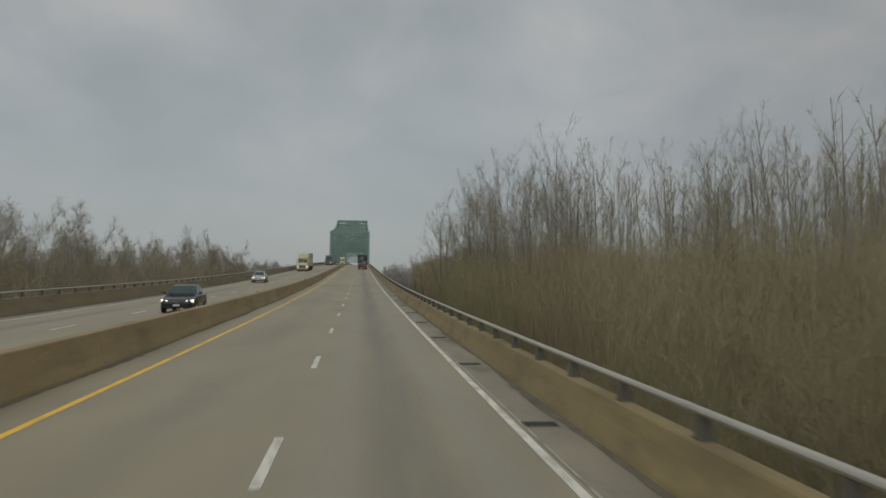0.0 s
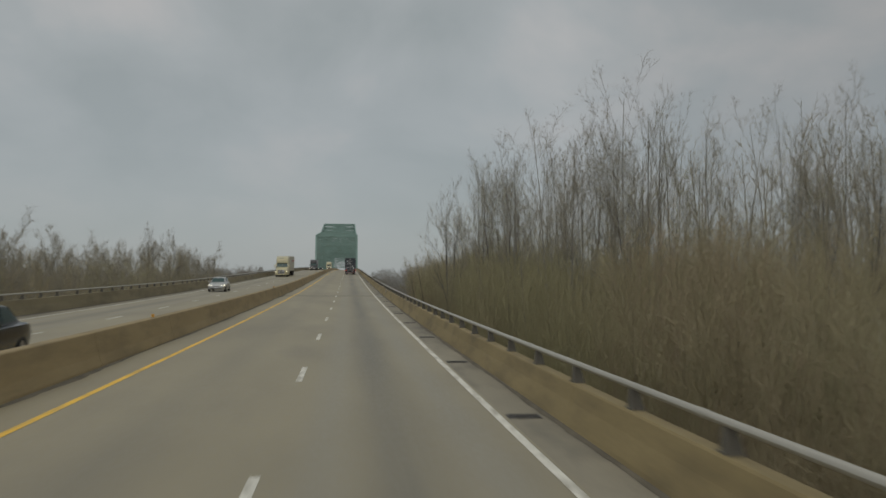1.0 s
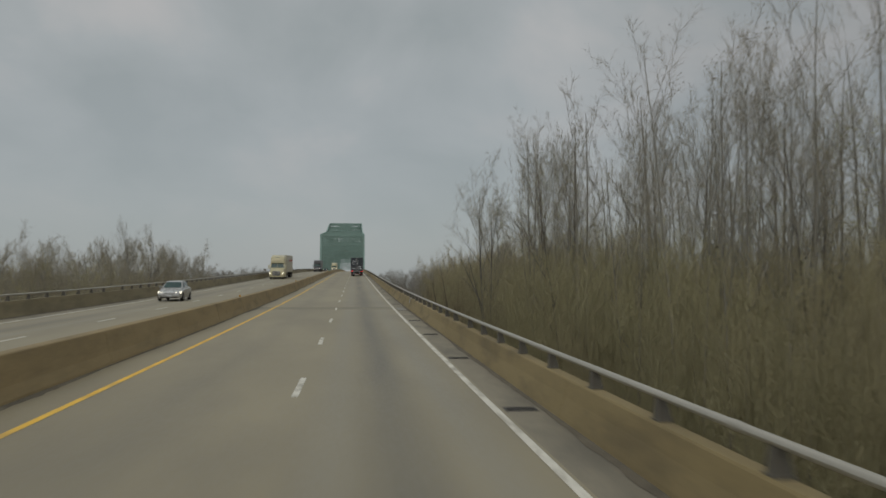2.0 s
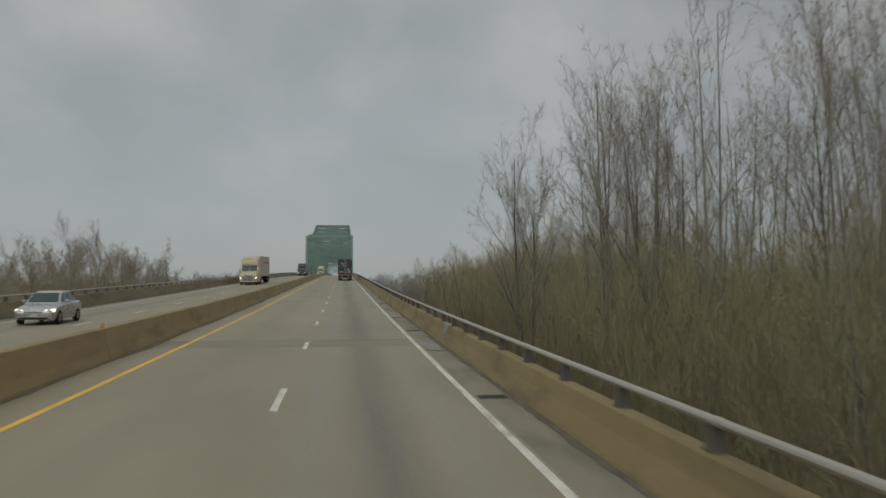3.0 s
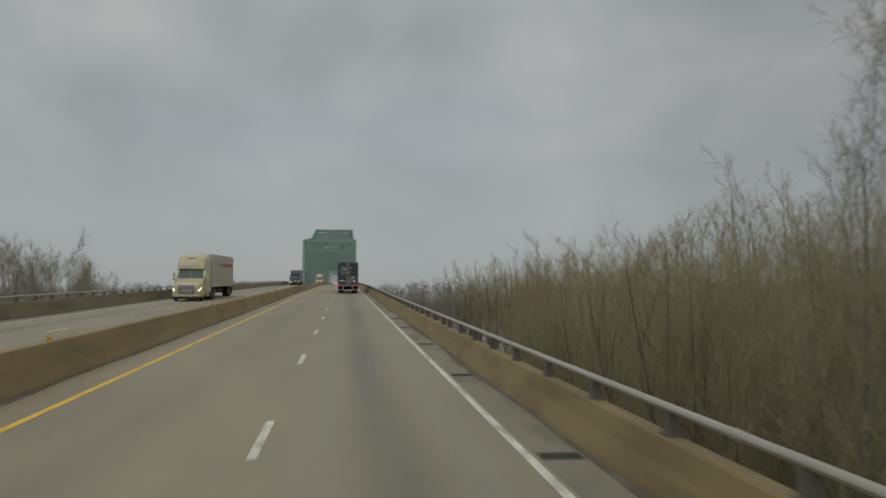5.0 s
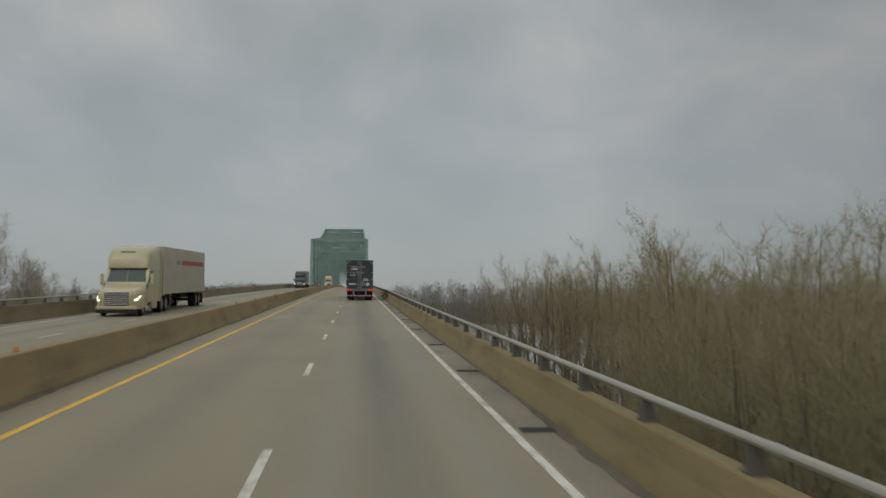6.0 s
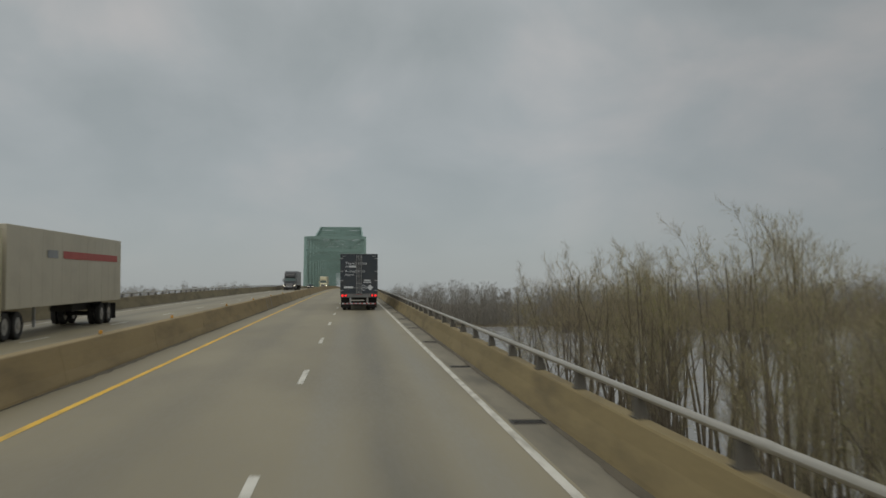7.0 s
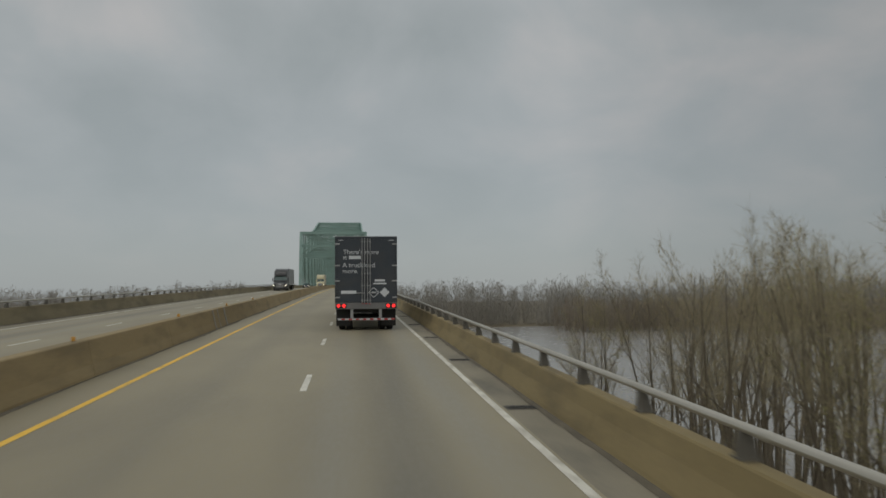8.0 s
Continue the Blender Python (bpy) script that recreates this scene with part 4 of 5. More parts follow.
M_GREYSILL = mat("dirty_wet_steel", (0.13, 0.132, 0.13), (0.22, 0.22, 0.212), 0.55, metal=0.4)
M_GLASS = mat("tinted_glass", (0.022, 0.05, 0.046), (0.035, 0.07, 0.064), 0.08, bump=0, fine=2, spec=0.3)
M_LETTER = mat("pale_lettering", (0.52, 0.54, 0.55), (0.62, 0.64, 0.65), 0.6, bump=0)
M_RED = mat("faded_red_stripe", (0.36, 0.06, 0.045), (0.45, 0.09, 0.07), 0.55, bump=0.02)
M_TAIL = mat("red_tail_lamp", (0.5, 0.02, 0.02), (0.6, 0.03, 0.03), 0.3, bump=0, emit=((1.0, 0.03, 0.03), 1.1))
M_TAILOFF = mat("red_reflector", (0.35, 0.03, 0.03), (0.45, 0.05, 0.04), 0.3, bump=0)
M_HEAD = mat("lit_head_lamp", (0.7, 0.7, 0.65), (0.8, 0.8, 0.75), 0.2, bump=0, emit=((1.0, 0.9, 0.68), 1.7))
M_LENS = mat("clear_lamp_lens", (0.55, 0.55, 0.53), (0.65, 0.65, 0.63), 0.15, bump=0)


def prism(bm, ring0, ring1, caps=True):
    """A solid between two rings of the same number of points."""
    a, b = [bm.verts.new(p) for p in ring0], [bm.verts.new(p) for p in ring1]
    n = len(a)
    for i in range(n):
        bm.faces.new((a[i], a[(i + 1) % n], b[(i + 1) % n], b[i]))
    if caps:
        bm.faces.new(a)
        bm.faces.new(b)
    bmesh.ops.recalc_face_normals(bm, faces=bm.faces)
    return bm


def loft(rings):
    bm = bmesh.new()
    vs = [[bm.verts.new(p) for p in r] for r in rings]
    n = len(vs[0])
    for a, b in zip(vs, vs[1:]):
        for i in range(n):
            bm.faces.new((a[i], a[(i + 1) % n], b[(i + 1) % n], b[i]))
    bm.faces.new(vs[0])
    bm.faces.new(vs[-1])
    bmesh.ops.recalc_face_normals(bm, faces=bm.faces)
    return bm


def arch(y, z0, z1, w, r):
    """A cross-section with a flat foot and rounded shoulders."""
    pts = [(-w, y, z0), (w, y, z0)]
    for sx, a0 in ((1, 0.0), (-1, math.pi / 2)):
        for k in range(6):
            a = a0 + math.pi / 2 * k / 5
            pts.append((sx * (w - r) + r * math.cos(a), y, z1 - r + r * math.sin(a)))
    return pts


def side_shape(outline, x0, x1, bevel=0.0):
    """A side view (y, z) given a width."""
    bm = prism(bmesh.new(), [(x0, y, z) for y, z in outline], [(x1, y, z) for y, z in outline])
    if bevel:
        bmesh.ops.bevel(bm, geom=list(bm.edges), offset=bevel, segments=2, affect="EDGES", profile=0.6)
    return bm


def pane(points, thick=0.012):
    """A flat sheet with a little thickness, from its corners."""
    p = [Vector(q) for q in points]
    n = (p[1] - p[0]).cross(p[2] - p[0]).normalized() * thick
    return prism(bmesh.new(), p, [q + n for q in p])


def wheel(parent, x, y, r, w, dual=False):
    """An upright wheel with its axle along x; x is the outer side's middle."""
    bm = bmesh.new()
    prof = [(0.60, -0.46), (0.90, -0.5), (0.99, -0.38), (1.0, 0.0), (0.99, 0.38), (0.90, 0.5), (0.60, 0.46)]
    n = 22
    rings = [[bm.verts.new((x + b * w, y + r * a * math.cos(2 * math.pi * k / n), r + r * a * math.sin(2 * math.pi * k / n))) for a, b in prof] for k in range(n)]
    for k in range(n):
        a, b = rings[k], rings[(k + 1) % n]
        for i in range(len(prof)):
            bm.faces.new((a[i], a[(i + 1) % len(prof)], b[(i + 1) % len(prof)], b[i]))
    bmesh.ops.recalc_face_normals(bm, faces=bm.faces)
    tyre = part("wheel", bm, M_RUBBER, parent, smooth=True)
    bm = bmesh.new()
    cyl(bm, (x - w * 0.4, y, r), (x + w * 0.4, y, r), r * 0.62, sides=20)
    cyl(bm, (x - w * 0.52, y, r), (x + w * 0.52, y, r), r * 0.22, sides=12)
    part("rim", bm, M_RIM, tyre, "dull steel rim")
    return tyre


def words(text, size, m, material, parent, name="lettering", width=None):
    cu = bpy.data.curves.new(name, "FONT")
    cu.body, cu.size, cu.extrude = text, size, 0.003
    tmp = new(name, cu)
    dg = bpy.context.evaluated_depsgraph_get()
    me = bpy.data.meshes.new_from_object(tmp.evaluated_get(dg))
    bpy.data.objects.remove(tmp)
    if width:
        xs = [v.co.x for v in me.vertices]
        k = width / (max(xs) - min(xs))
        for v in me.vertices:
            v.co.x *= k
    me.materials.clear()
    ob = link(name, me, material, parent)
    ob.matrix_basis = m
    return ob


def place(ob, x, y):
    g = math.degrees(math.atan((road_z(y + 4) - road_z(y - 4)) / 8))
    ob.matrix_basis = pose(x, y, road_z(y) + 0.002, g, 0, 0)
    return ob


def axle(parent, y, r=0.52, half=1.02, tyre_w=0.27, dual=True):
    for s in (-1, 1):
        wheel(parent, s * half, y, r, tyre_w)
        if dual:
            wheel(parent, s * (half - 0.32), y, r, tyre_w)
    bm = bmesh.new()
    cyl(bm, (-half, y, r), (half, y, r), 0.09, sides=10)
    part("axle", bm, M_UNDER, parent)


# the dark box trailer ahead: its rear doors at y = 0, it heads up the road
def lead_truck():
    e = empty("semi_truck", "dark slate semi trailer with pale lettering and lit tail lamps", "truck")
    H, B, L, W = 3.95, 1.14, 16.1, 1.30
    bm = bmesh.new()
    box(bm, -W, W, 0.06, L, B, H, 0.03)
    part("trailer_body", bm, M_SLATE, e)
    bm = bmesh.new()
    box(bm, -W - 0.01, -W + 0.07, 0.0, 0.09, B, H + 0.01, 0.012)
    box(bm, W - 0.07, W + 0.01, 0.0, 0.09, B, H + 0.01, 0.012)
    box(bm, -W + 0.07, W - 0.07, 0.0, 0.09, H - 0.09, H + 0.01, 0.012)
    part("door_frame", bm, M_SLATE, e)
    bm = bmesh.new()
    box(bm, -W, W, -0.03, 0.10, B - 0.24, B + 0.03, 0.015)
    part("rear_sill", bm, M_GREYSILL, e, "dirty wet steel rear sill")
    for s in (-1, 1):
        bm = bmesh.new()
        x0, x1 = sorted((s * 0.012, s * (W - 0.08)))
        box(bm, x0, x1, 0.012, 0.06, B + 0.05, H - 0.10, 0.012)
        d = part("door", bm, M_SLATE, e)
        for x in (s * 0.06, s * 0.17):
            bm = bmesh.new()
            cyl(bm, (x, -0.02, B + 0.02), (x, -0.02, H - 0.06), 0.017, sides=8)
            for z in (B + 0.12, B + 0.75, 2.4, H - 0.2):
                box(bm, x - 0.035, x + 0.035, -0.035, 0.012, z - 0.03, z + 0.03)
            part("lock_rod", bm, M_STEEL, d, "galvanised lock rod")
        bm = bmesh.new()
        box(bm, min(s * 0.06, s * 0.42), max(s * 0.06, s * 0.42), -0.045, -0.02, B + 0.42, B + 0.46)
        part("handle", bm, M_STEEL, d, "steel door handle")
        for z in (B + 0.25, B + 0.95, B + 1.6, H - 0.3):
            bm = bmesh.new()
            x0, x1 = sorted((s * (W - 0.20), s * (W + 0.015)))
            box(bm, x0, x1, -0.012, 0.012, z - 0.03, z + 0.03, 0.006)
            part("hinge", bm, M_STEEL, d, "pale steel hinge")
        # short pale tape at the upper corners
        bm = bmesh.new()
        x0, x1 = sorted((s * (W - 0.34), s * (W - 0.12)))
        box(bm, x0, x1, 0.004, 0.011, H - 0.155, H - 0.13)
        part("corner_tape", bm, M_LETTER, d, "pale reflective corner tape")
    bm = bmesh.new()
    box(bm, -W, W, 0.005, 0.05, H + 0.012, H + 0.028)
    part("top_edge", bm, M_STEEL, e, "thin bare metal top edge")
    up = pose(0, 0, 0, 90, 0, 0)
    for text, x, z, w in (("There's more", -0.97, 3.22, 1.50), ("to", -0.97, 3.0, 0.17), ("A truckload", -1.0, 2.67, 1.36), ("more.", -1.0, 2.42, 0.65)):
        words(text, 0.27, Matrix.Translation((x, 0.008, z)) @ up, M_LETTER, e, width=w)
    # a trade mark and numbers stand as plain bars
    for x0, x1, z0, z1 in ((-0.72, -0.22, 3.01, 3.15), (-1.06, -0.42, 1.55, 1.68), (0.36, 0.80, 2.06, 2.15), (0.30, 0.86, 1.94, 2.01)):
        bm = bmesh.new()
        box(bm, x0, x1, 0.005, 0.011, z0, z1)
        part("printed_bar", bm, M_LETTER, e)
    for x, full in ((0.32, False), (0.78, True)):
        bm = bmesh.new()
        z, r = 1.60, 0.21
        if full:
            prism(bm, [(x - r, 0.003, z), (x, 0.003, z - r), (x + r, 0.003, z), (x, 0.003, z + r)], [(x - r, 0.011, z), (x, 0.011, z - r), (x + r, 0.011, z), (x, 0.011, z + r)])
        else:
            c = [Vector((x - r, 0.008, z)), Vector((x, 0.008, z - r)), Vector((x + r, 0.008, z)), Vector((x, 0.008, z + r))]
            for i in range(4):
                beam(bm, c[i], c[(i + 1) % 4], 0.012, 0.028)
            box(bm, x - 0.09, x + 0.09, 0.004, 0.011, z - 0.03, z + 0.03)
        part("placard", bm, M_LETTER, e, "pale diamond hazard placard")
    # lamps
    for x in (-1.16, -0.93, 0.93, 1.16):
        bm = bmesh.new()
        cyl(bm, (x, -0.055, B - 0.10), (x, -0.03, B - 0.10), 0.075, sides=16)
        part("tail_lamp", bm, M_TAIL, e, "lit red tail lamp")
    for x in (-1.045, 1.045):
        bm = bmesh.new()
        box(bm, x - 0.22, x + 0.22, -0.04, -0.028, B - 0.20, B - 0.005, 0.01)
        part("lamp_housing", bm, M_UNDER, e, "black lamp housing")
    for x in (-0.14, 0.0, 0.14):
        bm = bmesh.new()
        box(bm, x - 0.035, x + 0.035, -0.045, -0.03, B - 0.03, B)
        part("marker_lamp", bm, M_TAILOFF, e, "small red marker lamp")
    # underride guard
    bm = bmesh.new()
    box(bm, -1.2, 1.2, -0.02, 0.08, 0.42, 0.52, 0.01)
    g = part("underride_guard", bm, M_GREYSILL, e, "galvanised guard with red and white tape")
    for k in range(16):
        bm = bmesh.new()
        box(bm, -1.19 + k * 0.15, -1.04 + k * 0.15, -0.026, -0.02, 0.445, 0.505)
        part("reflective_tape", bm, M_TAILOFF if k % 2 else M_LETTER, g)
    for x in (-0.6, 0.6):
        bm = bmesh.new()
        box(bm, x - 0.06, x + 0.06, 0.0, 0.1, 0.50, B - 0.2, 0.01)
        part("guard_post", bm, M_STEEL, g)
    for s in (-1, 1):
        bm = bmesh.new()
        box(bm, min(s * 0.66, s * 1.26), max(s * 0.66, s * 1.26), 0.34, 0.36, 0.18, 0.9)
        part("mud_flap", bm, M_RUBBER, e, "black rubber mud flap")
    bm = bmesh.new()
    box(bm, -0.55, 0.55, 0.3, 4.6, 0.75, B - 0.02)
    part("bogie", bm, M_UNDER, e)
    bm = bmesh.new()
    box(bm, -0.5, 0.5, 11.8, L + 2.5, 0.65, 1.05)
    part("chassis", bm, M_UNDER, e)
    for y in (1.05, 2.3, L - 3.2, L - 1.9):
        axle(e, y)
    for s in (-1, 1):
        bm = bmesh.new()
        box(bm, min(s * 0.95, s * 1.05), max(s * 0.95, s * 1.05), 11.0, 11.12, 0.35, B, 0.01)
        part("landing_leg", bm, M_STEEL, e)
    bm = side_shape([(L + 0.9, 0.7), (L + 3.1, 0.7), (L + 5.2, 0.55), (L + 5.2, 1.75), (L + 3.4, 1.95), (L + 2.9, 3.0), (L + 2.2, 3.75), (L + 0.9, 3.85)], -1.2, 1.2, 0.05)
    part("cab", bm, M_GREYBOX, e, "grey tractor cab")
    axle(e, L + 4.2, half=1.05, dual=False)
    return e


# an oncoming tractor and trailer: its bumper at y = 0, its trailer runs to +y
def oncoming_semi(label, cab_paint, box_paint, stripe=True, lit=False):
    e = empty("semi_truck", label, "truck")
    W = 1.28
    # rounded hood and lower cab, narrowing to the nose
    hood = ((0.0, 0.60, 1.30, 0.74, 0.22), (0.06, 0.50, 1.42, 0.93, 0.30), (0.25, 0.42, 1.52, 1.09, 0.34), (0.7, 0.40, 1.62, 1.19, 0.36), (1.4, 0.5, 1.74, 1.23, 0.38), (2.05, 0.5, 1.88, 1.24, 0.34), (2.12, 0.5, 1.96, 1.24, 0.24))
    part("hood", loft([arch(*q) for q in hood]), cab_paint, e, smooth=True)
    bm = side_shape([(2.1, 0.75), (2.12, 1.90), (2.62, 2.72), (2.75, 2.80), (5.6, 2.80), (5.6, 0.75)], -1.24, 1.24, 0.04)
    cab = part("cab", bm, cab_paint, e)
    # roof fairing rising to the trailer's height
    fairing = ((2.48, 2.78, 2.90, 1.06, 0.08), (2.56, 2.78, 3.26, 1.14, 0.26), (2.72, 2.78, 3.64, 1.19, 0.36), (3.1, 2.78, 3.93, 1.22, 0.40), (4.2, 2.78, 4.09, 1.23, 0.36), (5.75, 2.78, 4.16, 1.23, 0.30))
    part("roof_fairing", loft([arch(*q) for q in fairing]), cab_paint, e, smooth=True)
    for s in (-1, 1):
        bm = bmesh.new()
        x0, x1 = sorted((s * 1.235, s * 1.275))
        box(bm, x0, x1, 5.6, 5.84, 0.75, 4.0, 0.015)
        part("side_fairing", bm, cab_paint, e)
        part("windscreen", pane([(s * 0.02, 2.13, 1.96), (s * 1.12, 2.13, 1.96), (s * 1.02, 2.60, 2.70), (s * 0.02, 2.60, 2.70)] if s < 0 else [(0.02, 2.13, 1.96), (0.02, 2.60, 2.70), (1.02, 2.60, 2.70), (1.12, 2.13, 1.96)], -0.015), M_GLASS, cab, "dark tinted windscreen pane")
        bm = side_shape([(2.45, 1.98), (2.75, 2.62), (3.55, 2.66), (3.55, 1.90)], min(s * 1.235, s * 1.252), max(s * 1.235, s * 1.252))
        part("side_window", bm, M_GLASS, cab, "dark tinted side window")
        bm = bmesh.new()
        box(bm, min(s * 1.36, s * 1.54), max(s * 1.36, s * 1.54), 2.28, 2.42, 1.75, 2.45, 0.03)
        beam(bm, (s * 1.24, 2.45, 2.3), (s * 1.42, 2.36, 2.3), 0.04, 0.04)
        beam(bm, (s * 1.24, 2.45, 1.9), (s * 1.42, 2.36, 1.9), 0.04, 0.04)
        part("mirror", bm, cab_paint, e)
        rings = [[(s * 0.78, 0.06, 0.86), (s * 1.10, 0.10, 0.90), (s * 1.16, 0.52, 1.16), (s * 1.04, 0.42, 1.22), (s * 0.82, 0.10, 1.04)],
                 [(s * 0.78, 0.20, 0.86), (s * 1.10, 0.24, 0.90), (s * 1.235, 0.62, 1.16), (s * 1.06, 0.55, 1.20), (s * 0.82, 0.24, 1.04)]]
        part("head_lamp", loft(rings), M_HEAD, e, "lit head lamp" if lit else "clear head lamp, lit")
        bm = bmesh.new()
        box(bm, min(s * 1.05, s * 1.27), max(s * 1.05, s * 1.27), 3.2, 4.6, 0.35, 0.95, 0.05)
        part("fuel_tank", bm, cab_paint, e)
        rings = [[(s * 1.215, 1.80, 1.52), (s * 1.215, 1.87, 1.52), (s * 1.215, 2.30, 2.02), (s * 1.215, 2.22, 2.02)], [(s * 1.252, q[0], q[1]) for q in ((1.80, 1.52), (1.87, 1.52), (2.30, 2.02), (2.22, 2.02))]]
        part("cowl_trim", loft(rings), M_UNDER, e, "black trim strip behind the hood")
        bm = side_shape([(0.72, 0.55), (0.80, 0.98), (1.1, 1.17), (1.55, 1.17), (1.85, 0.98), (1.95, 0.55), (1.84, 0.55), (1.74, 0.90), (1.5, 1.06), (1.15, 1.06), (0.9, 0.9), (0.82, 0.55)], min(s * 1.16, s * 1.27), max(s * 1.16, s * 1.27))
        part("wheel_arch", bm, cab_paint, e)
    bm = bmesh.new()
    box(bm, -0.66, 0.66, -0.03, 0.1, 0.60, 1.40, 0.04)
    grille = part("grille", bm, M_UNDER, e, "black grille with chrome bars")
    bm = bmesh.new()
    for x0, x1, z0, z1 in ((-0.68, -0.62, 0.60, 1.41), (0.62, 0.68, 0.60, 1.41), (-0.62, 0.62, 1.35, 1.41)):
        box(bm, x0, x1, -0.05, 0.0, z0, z1, 0.015)
    part("grille_surround", bm, M_CHROME, grille)
    for k in range(6):
        bm = bmesh.new()
        z = 0.66 + k * 0.115
        box(bm, -0.60, 0.60, -0.045, -0.025, z, z + 0.055, 0.01)
        part("grille_bar", bm, M_CHROME, grille)
    bm = bmesh.new()
    box(bm, -1.14, 1.14, -0.07, 0.3, 0.40, 0.60, 0.06)
    part("bumper", bm, cab_paint, e)
    bm = bmesh.new()
    box(bm, -1.12, 1.12, -0.03, 0.25, 0.20, 0.398, 0.03)
    part("air_dam", bm, M_UNDER, e, "black lower air dam")
    bm = bmesh.new()
    box(bm, -0.5, 0.5, 0.5, 9.0, 0.6, 1.0)
    part("chassis", bm, M_UNDER, e)
    bm = bmesh.new()
    box(bm, -0.5, 0.5, 16.5, 21.6, 0.72, 1.16)
    part("bogie", bm, M_UNDER, e)
    bm = bmesh.new()
    box(bm, -W, W, 6.3, 22.2, 1.14, 4.2, 0.03)
    trailer = part("trailer_body", bm, box_paint, e)
    for k in range(1, 13):
        for s in (-1, 1):
            bm = bmesh.new()
            y = 6.4 + k * 1.22
            box(bm, min(s * W, s * (W + 0.005)), max(s * W, s * (W + 0.005)), y - 0.02, y + 0.02, 1.2, 4.12)
            part("panel_seam", bm, box_paint, trailer)
    if stripe:
        bm = bmesh.new()
        box(bm, W + 0.014, W + 0.02, 12.6, 21.4, 3.08, 3.40)
        part("printed_bar", bm, M_RED, trailer, "faded red printed band")
        bm = bmesh.new()
        box(bm, W + 0.014, W + 0.02, 10.6, 11.9, 3.08, 3.40)
        part("printed_bar", bm, M_GREYBOX, trailer, "grey printed block")
        bm = bmesh.new()
        box(bm, -0.5, 0.35, 2.80, 2.86, 3.66, 3.78)
        part("printed_bar", bm, M_GREYBOX, e)
    axle(e, 1.32, half=1.06, dual=False)
    for y in (6.6, 7.9, 19.2, 20.5):
        axle(e, y)
    for s in (-1, 1):
        bm = bmesh.new()
        box(bm, min(s * 0.95, s * 1.05), max(s * 0.95, s * 1.05), 9.9, 10.02, 0.35, 1.17, 0.01)
        part("landing_leg", bm, M_STEEL, e)
        bm = bmesh.new()
        box(bm, min(s * 0.66, s * 1.26), max(s * 0.66, s * 1.26), 21.3, 21.32, 0.2, 1.0)
        part("mud_flap", bm, M_RUBBER, e)
    return e


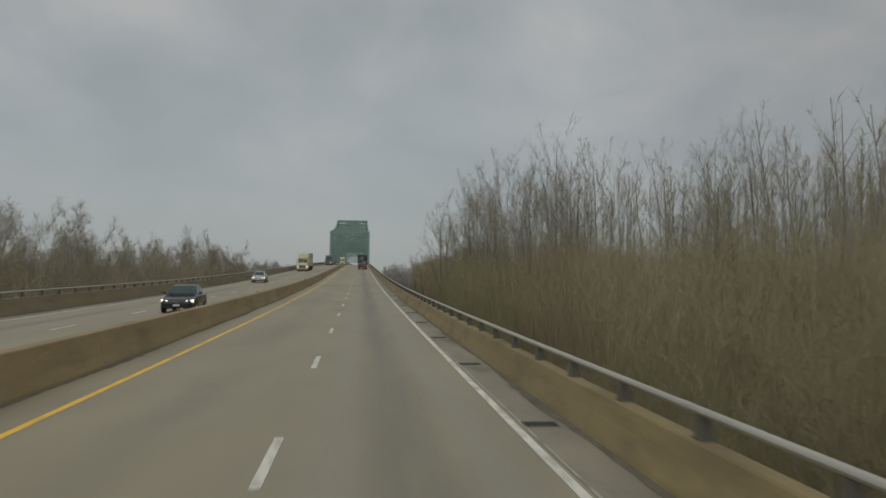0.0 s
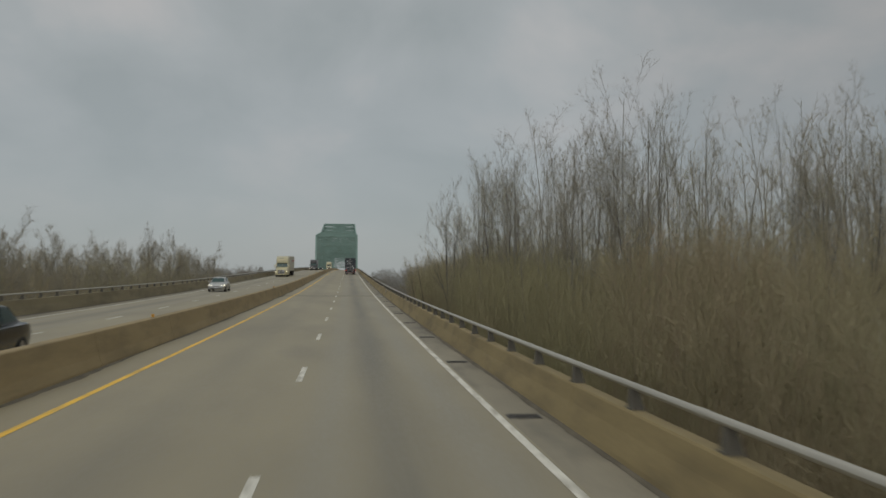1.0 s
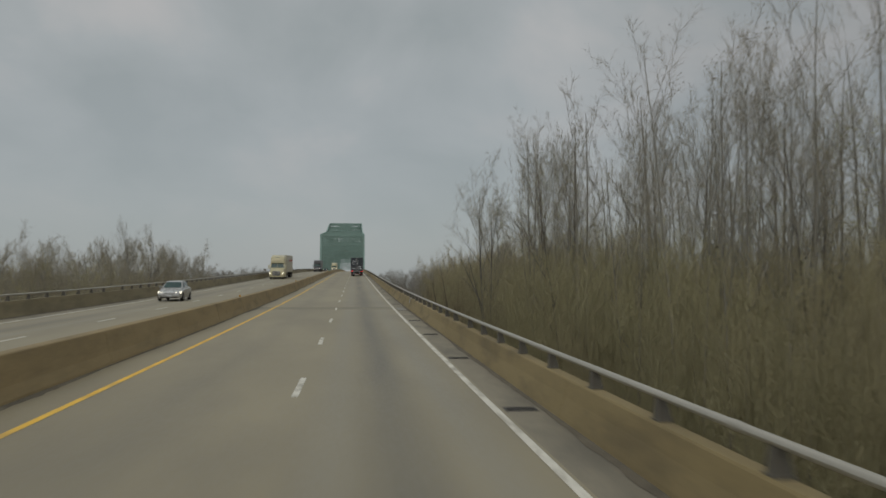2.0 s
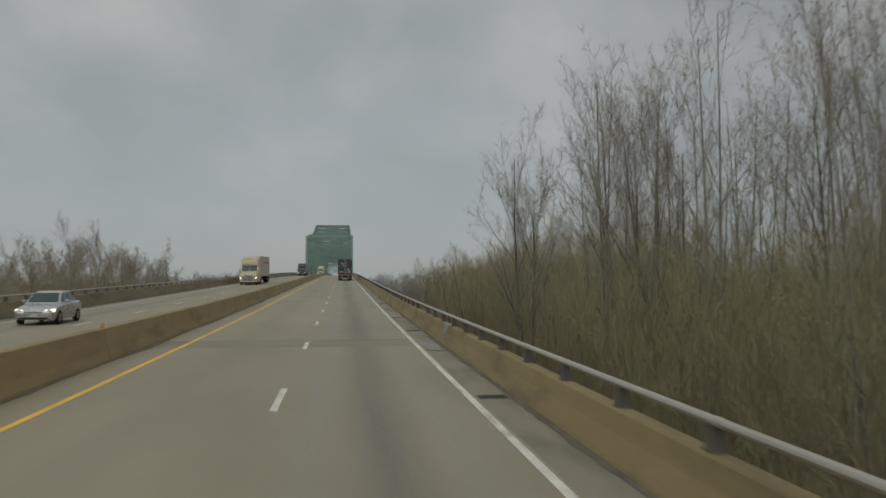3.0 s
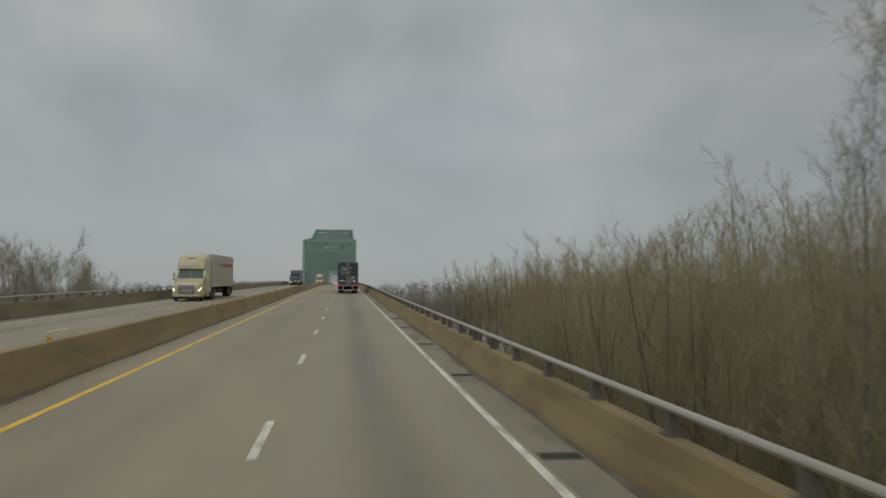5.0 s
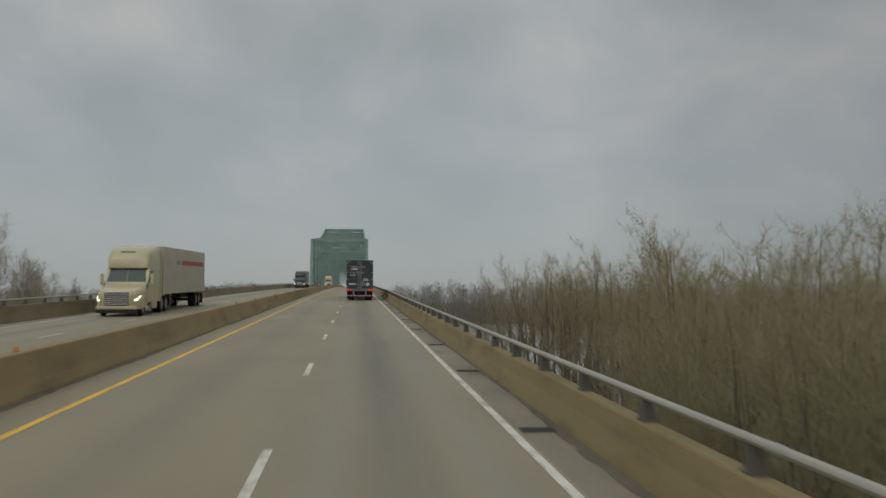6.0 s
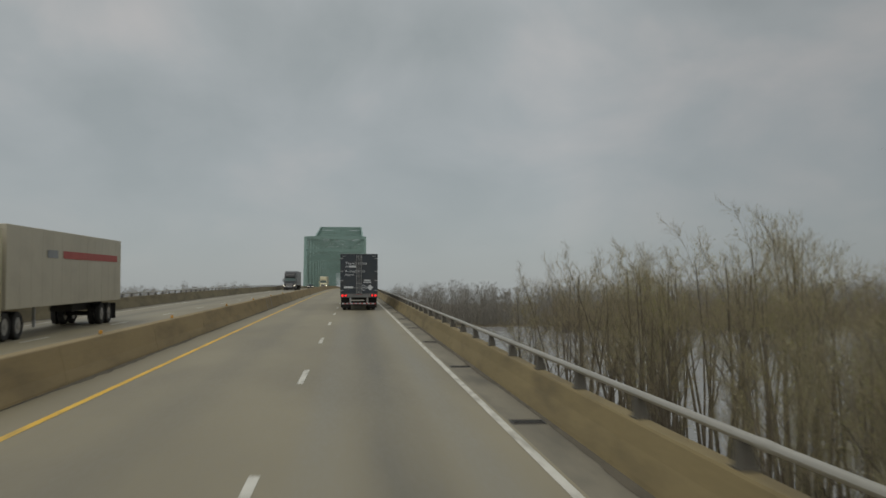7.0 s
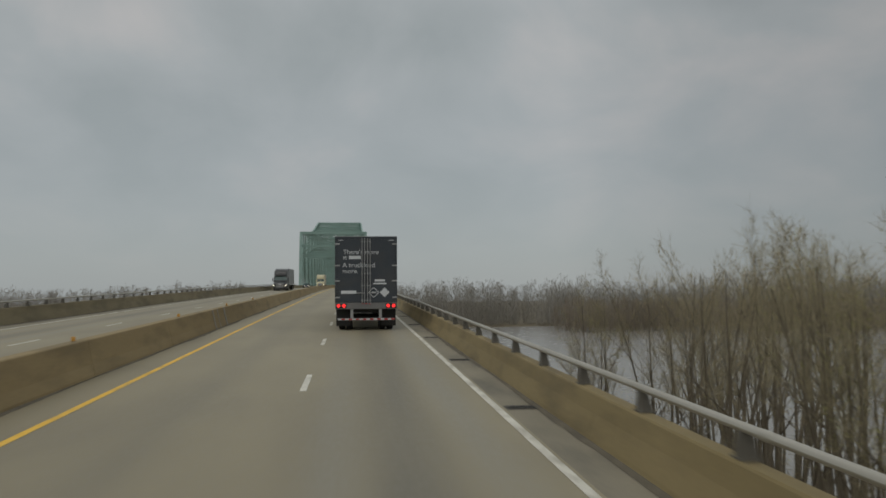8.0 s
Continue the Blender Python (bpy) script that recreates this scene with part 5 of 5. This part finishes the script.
# an oncoming saloon car: its bumper at y = 0
def car(label, body_paint, lit=True):
    e = empty("car", label, "car")
    sect = [(0.0, 0.34, 0.56, 0.66), (0.10, 0.24, 0.68, 0.80), (0.45, 0.22, 0.76, 0.87), (1.30, 0.22, 0.90, 0.90), (2.3, 0.22, 0.93, 0.91), (3.5, 0.22, 0.95, 0.90), (4.2, 0.24, 0.96, 0.87), (4.55, 0.30, 0.92, 0.80), (4.68, 0.40, 0.80, 0.70)]
    rings = []
    for y, z0, z1, w in sect:
        m = z0 + (z1 - z0) * 0.55
        rings.append([(-w * 0.92, y, z0), (w * 0.92, y, z0), (w, y, m), (w * 0.96, y, z1 - 0.05), (w * 0.82, y, z1), (-w * 0.82, y, z1), (-w * 0.96, y, z1 - 0.05), (-w, y, m)])
    part("body", loft(rings), body_paint, e, smooth=True)
    rings = []
    for y, z, w in ((1.25, 0.90, 0.74), (1.95, 1.38, 0.60), (2.5, 1.45, 0.58), (3.3, 1.42, 0.57), (4.05, 0.96, 0.68)):
        rings.append([(-w - (0.12 if z > 1.2 else 0.06), y, 0.90), (w + (0.12 if z > 1.2 else 0.06), y, 0.90), (w, y, z - 0.02), (w * 0.8, y, z + 0.01), (-w * 0.8, y, z + 0.01), (-w, y, z - 0.02)])
    cabin = part("cabin", loft(rings), body_paint, e, smooth=True)
    part("windscreen", pane([(-0.66, 1.34, 0.975), (-0.54, 1.90, 1.365), (0.54, 1.90, 1.365), (0.66, 1.34, 0.975)], -0.02), M_GLASS, cabin, "dark windscreen")
    part("rear_window", pane([(-0.56, 3.42, 1.38), (-0.62, 3.95, 1.04), (0.62, 3.95, 1.04), (0.56, 3.42, 1.38)], -0.02), M_GLASS, cabin, "dark rear window")
    for s in (-1, 1):
        for q in ([(1.75, 0.98), (2.05, 1.33), (2.58, 1.39), (2.58, 0.98)], [(2.66, 0.98), (2.66, 1.39), (3.25, 1.36), (3.62, 1.02)]):
            pts = []
            for y, z in q:
                x = 0.735 - (z - 0.93) * 0.23
                pts.append((s * (x + 0.01), y, z))
            part("side_window", pane(pts if s > 0 else pts[::-1], 0.012), M_GLASS, cabin, "dark side window")
        rings = [[(s * 0.46, 0.035, 0.56), (s * 0.78, 0.09, 0.57), (s * 0.80, 0.16, 0.69), (s * 0.48, 0.05, 0.67)], [(s * 0.46, 0.22, 0.56), (s * 0.83, 0.30, 0.57), (s * 0.83, 0.42, 0.71), (s * 0.48, 0.26, 0.70)]]
        part("head_lamp", loft(rings), M_HEAD if lit else M_LENS, e, "lit head lamp")
        bm = bmesh.new()
        box(bm, min(s * 0.86, s * 1.03), max(s * 0.86, s * 1.03), 1.62, 1.74, 0.95, 1.08, 0.03)
        part("mirror", bm, body_paint, e)
        for y in (0.85, 3.62):
            wheel(e, s * 0.80, y, 0.315, 0.21)
    bm = bmesh.new()
    box(bm, -0.40, 0.40, 0.0, 0.08, 0.50, 0.60, 0.015)
    part("grille", bm, M_UNDER, e)
    bm = bmesh.new()
    box(bm, -0.30, 0.30, -0.015, 0.05, 0.585, 0.605)
    part("trim", bm, M_CHROME, e, "chrome grille trim")
    bm = bmesh.new()
    box(bm, -0.17, 0.17, -0.012, 0.06, 0.37, 0.47)
    part("number_plate", bm, M_LETTER, e, "pale blank number plate")
    bm = bmesh.new()
    box(bm, -0.62, 0.62, -0.005, 0.08, 0.28, 0.35, 0.02)
    part("air_intake", bm, M_UNDER, e)
    return e


place(lead_truck(), 1.58, 236.6)
place(oncoming_semi("cream semi truck with a dusty white trailer", M_CREAM, M_TRAILER), -12.3, 199.3)
place(oncoming_semi("black semi truck pulling a grey trailer, lamps lit", M_DARKTRUCK, M_GREYBOX, False, True), -12.4, 370.0)
place(oncoming_semi("pale semi truck coming off the bridge, lamps lit", M_CREAM, M_TRAILER, False, True), -8.9, 488.0)
place(car("black saloon car with lit head lamps", M_BLACKCAR), -8.4, 35.4)
place(car("silver saloon car with lit head lamps", M_SILVER), -12.3, 108.5)
place(car("dark saloon car on the bridge approach, lamps lit", M_BLACKCAR), -12.3, 466.0)
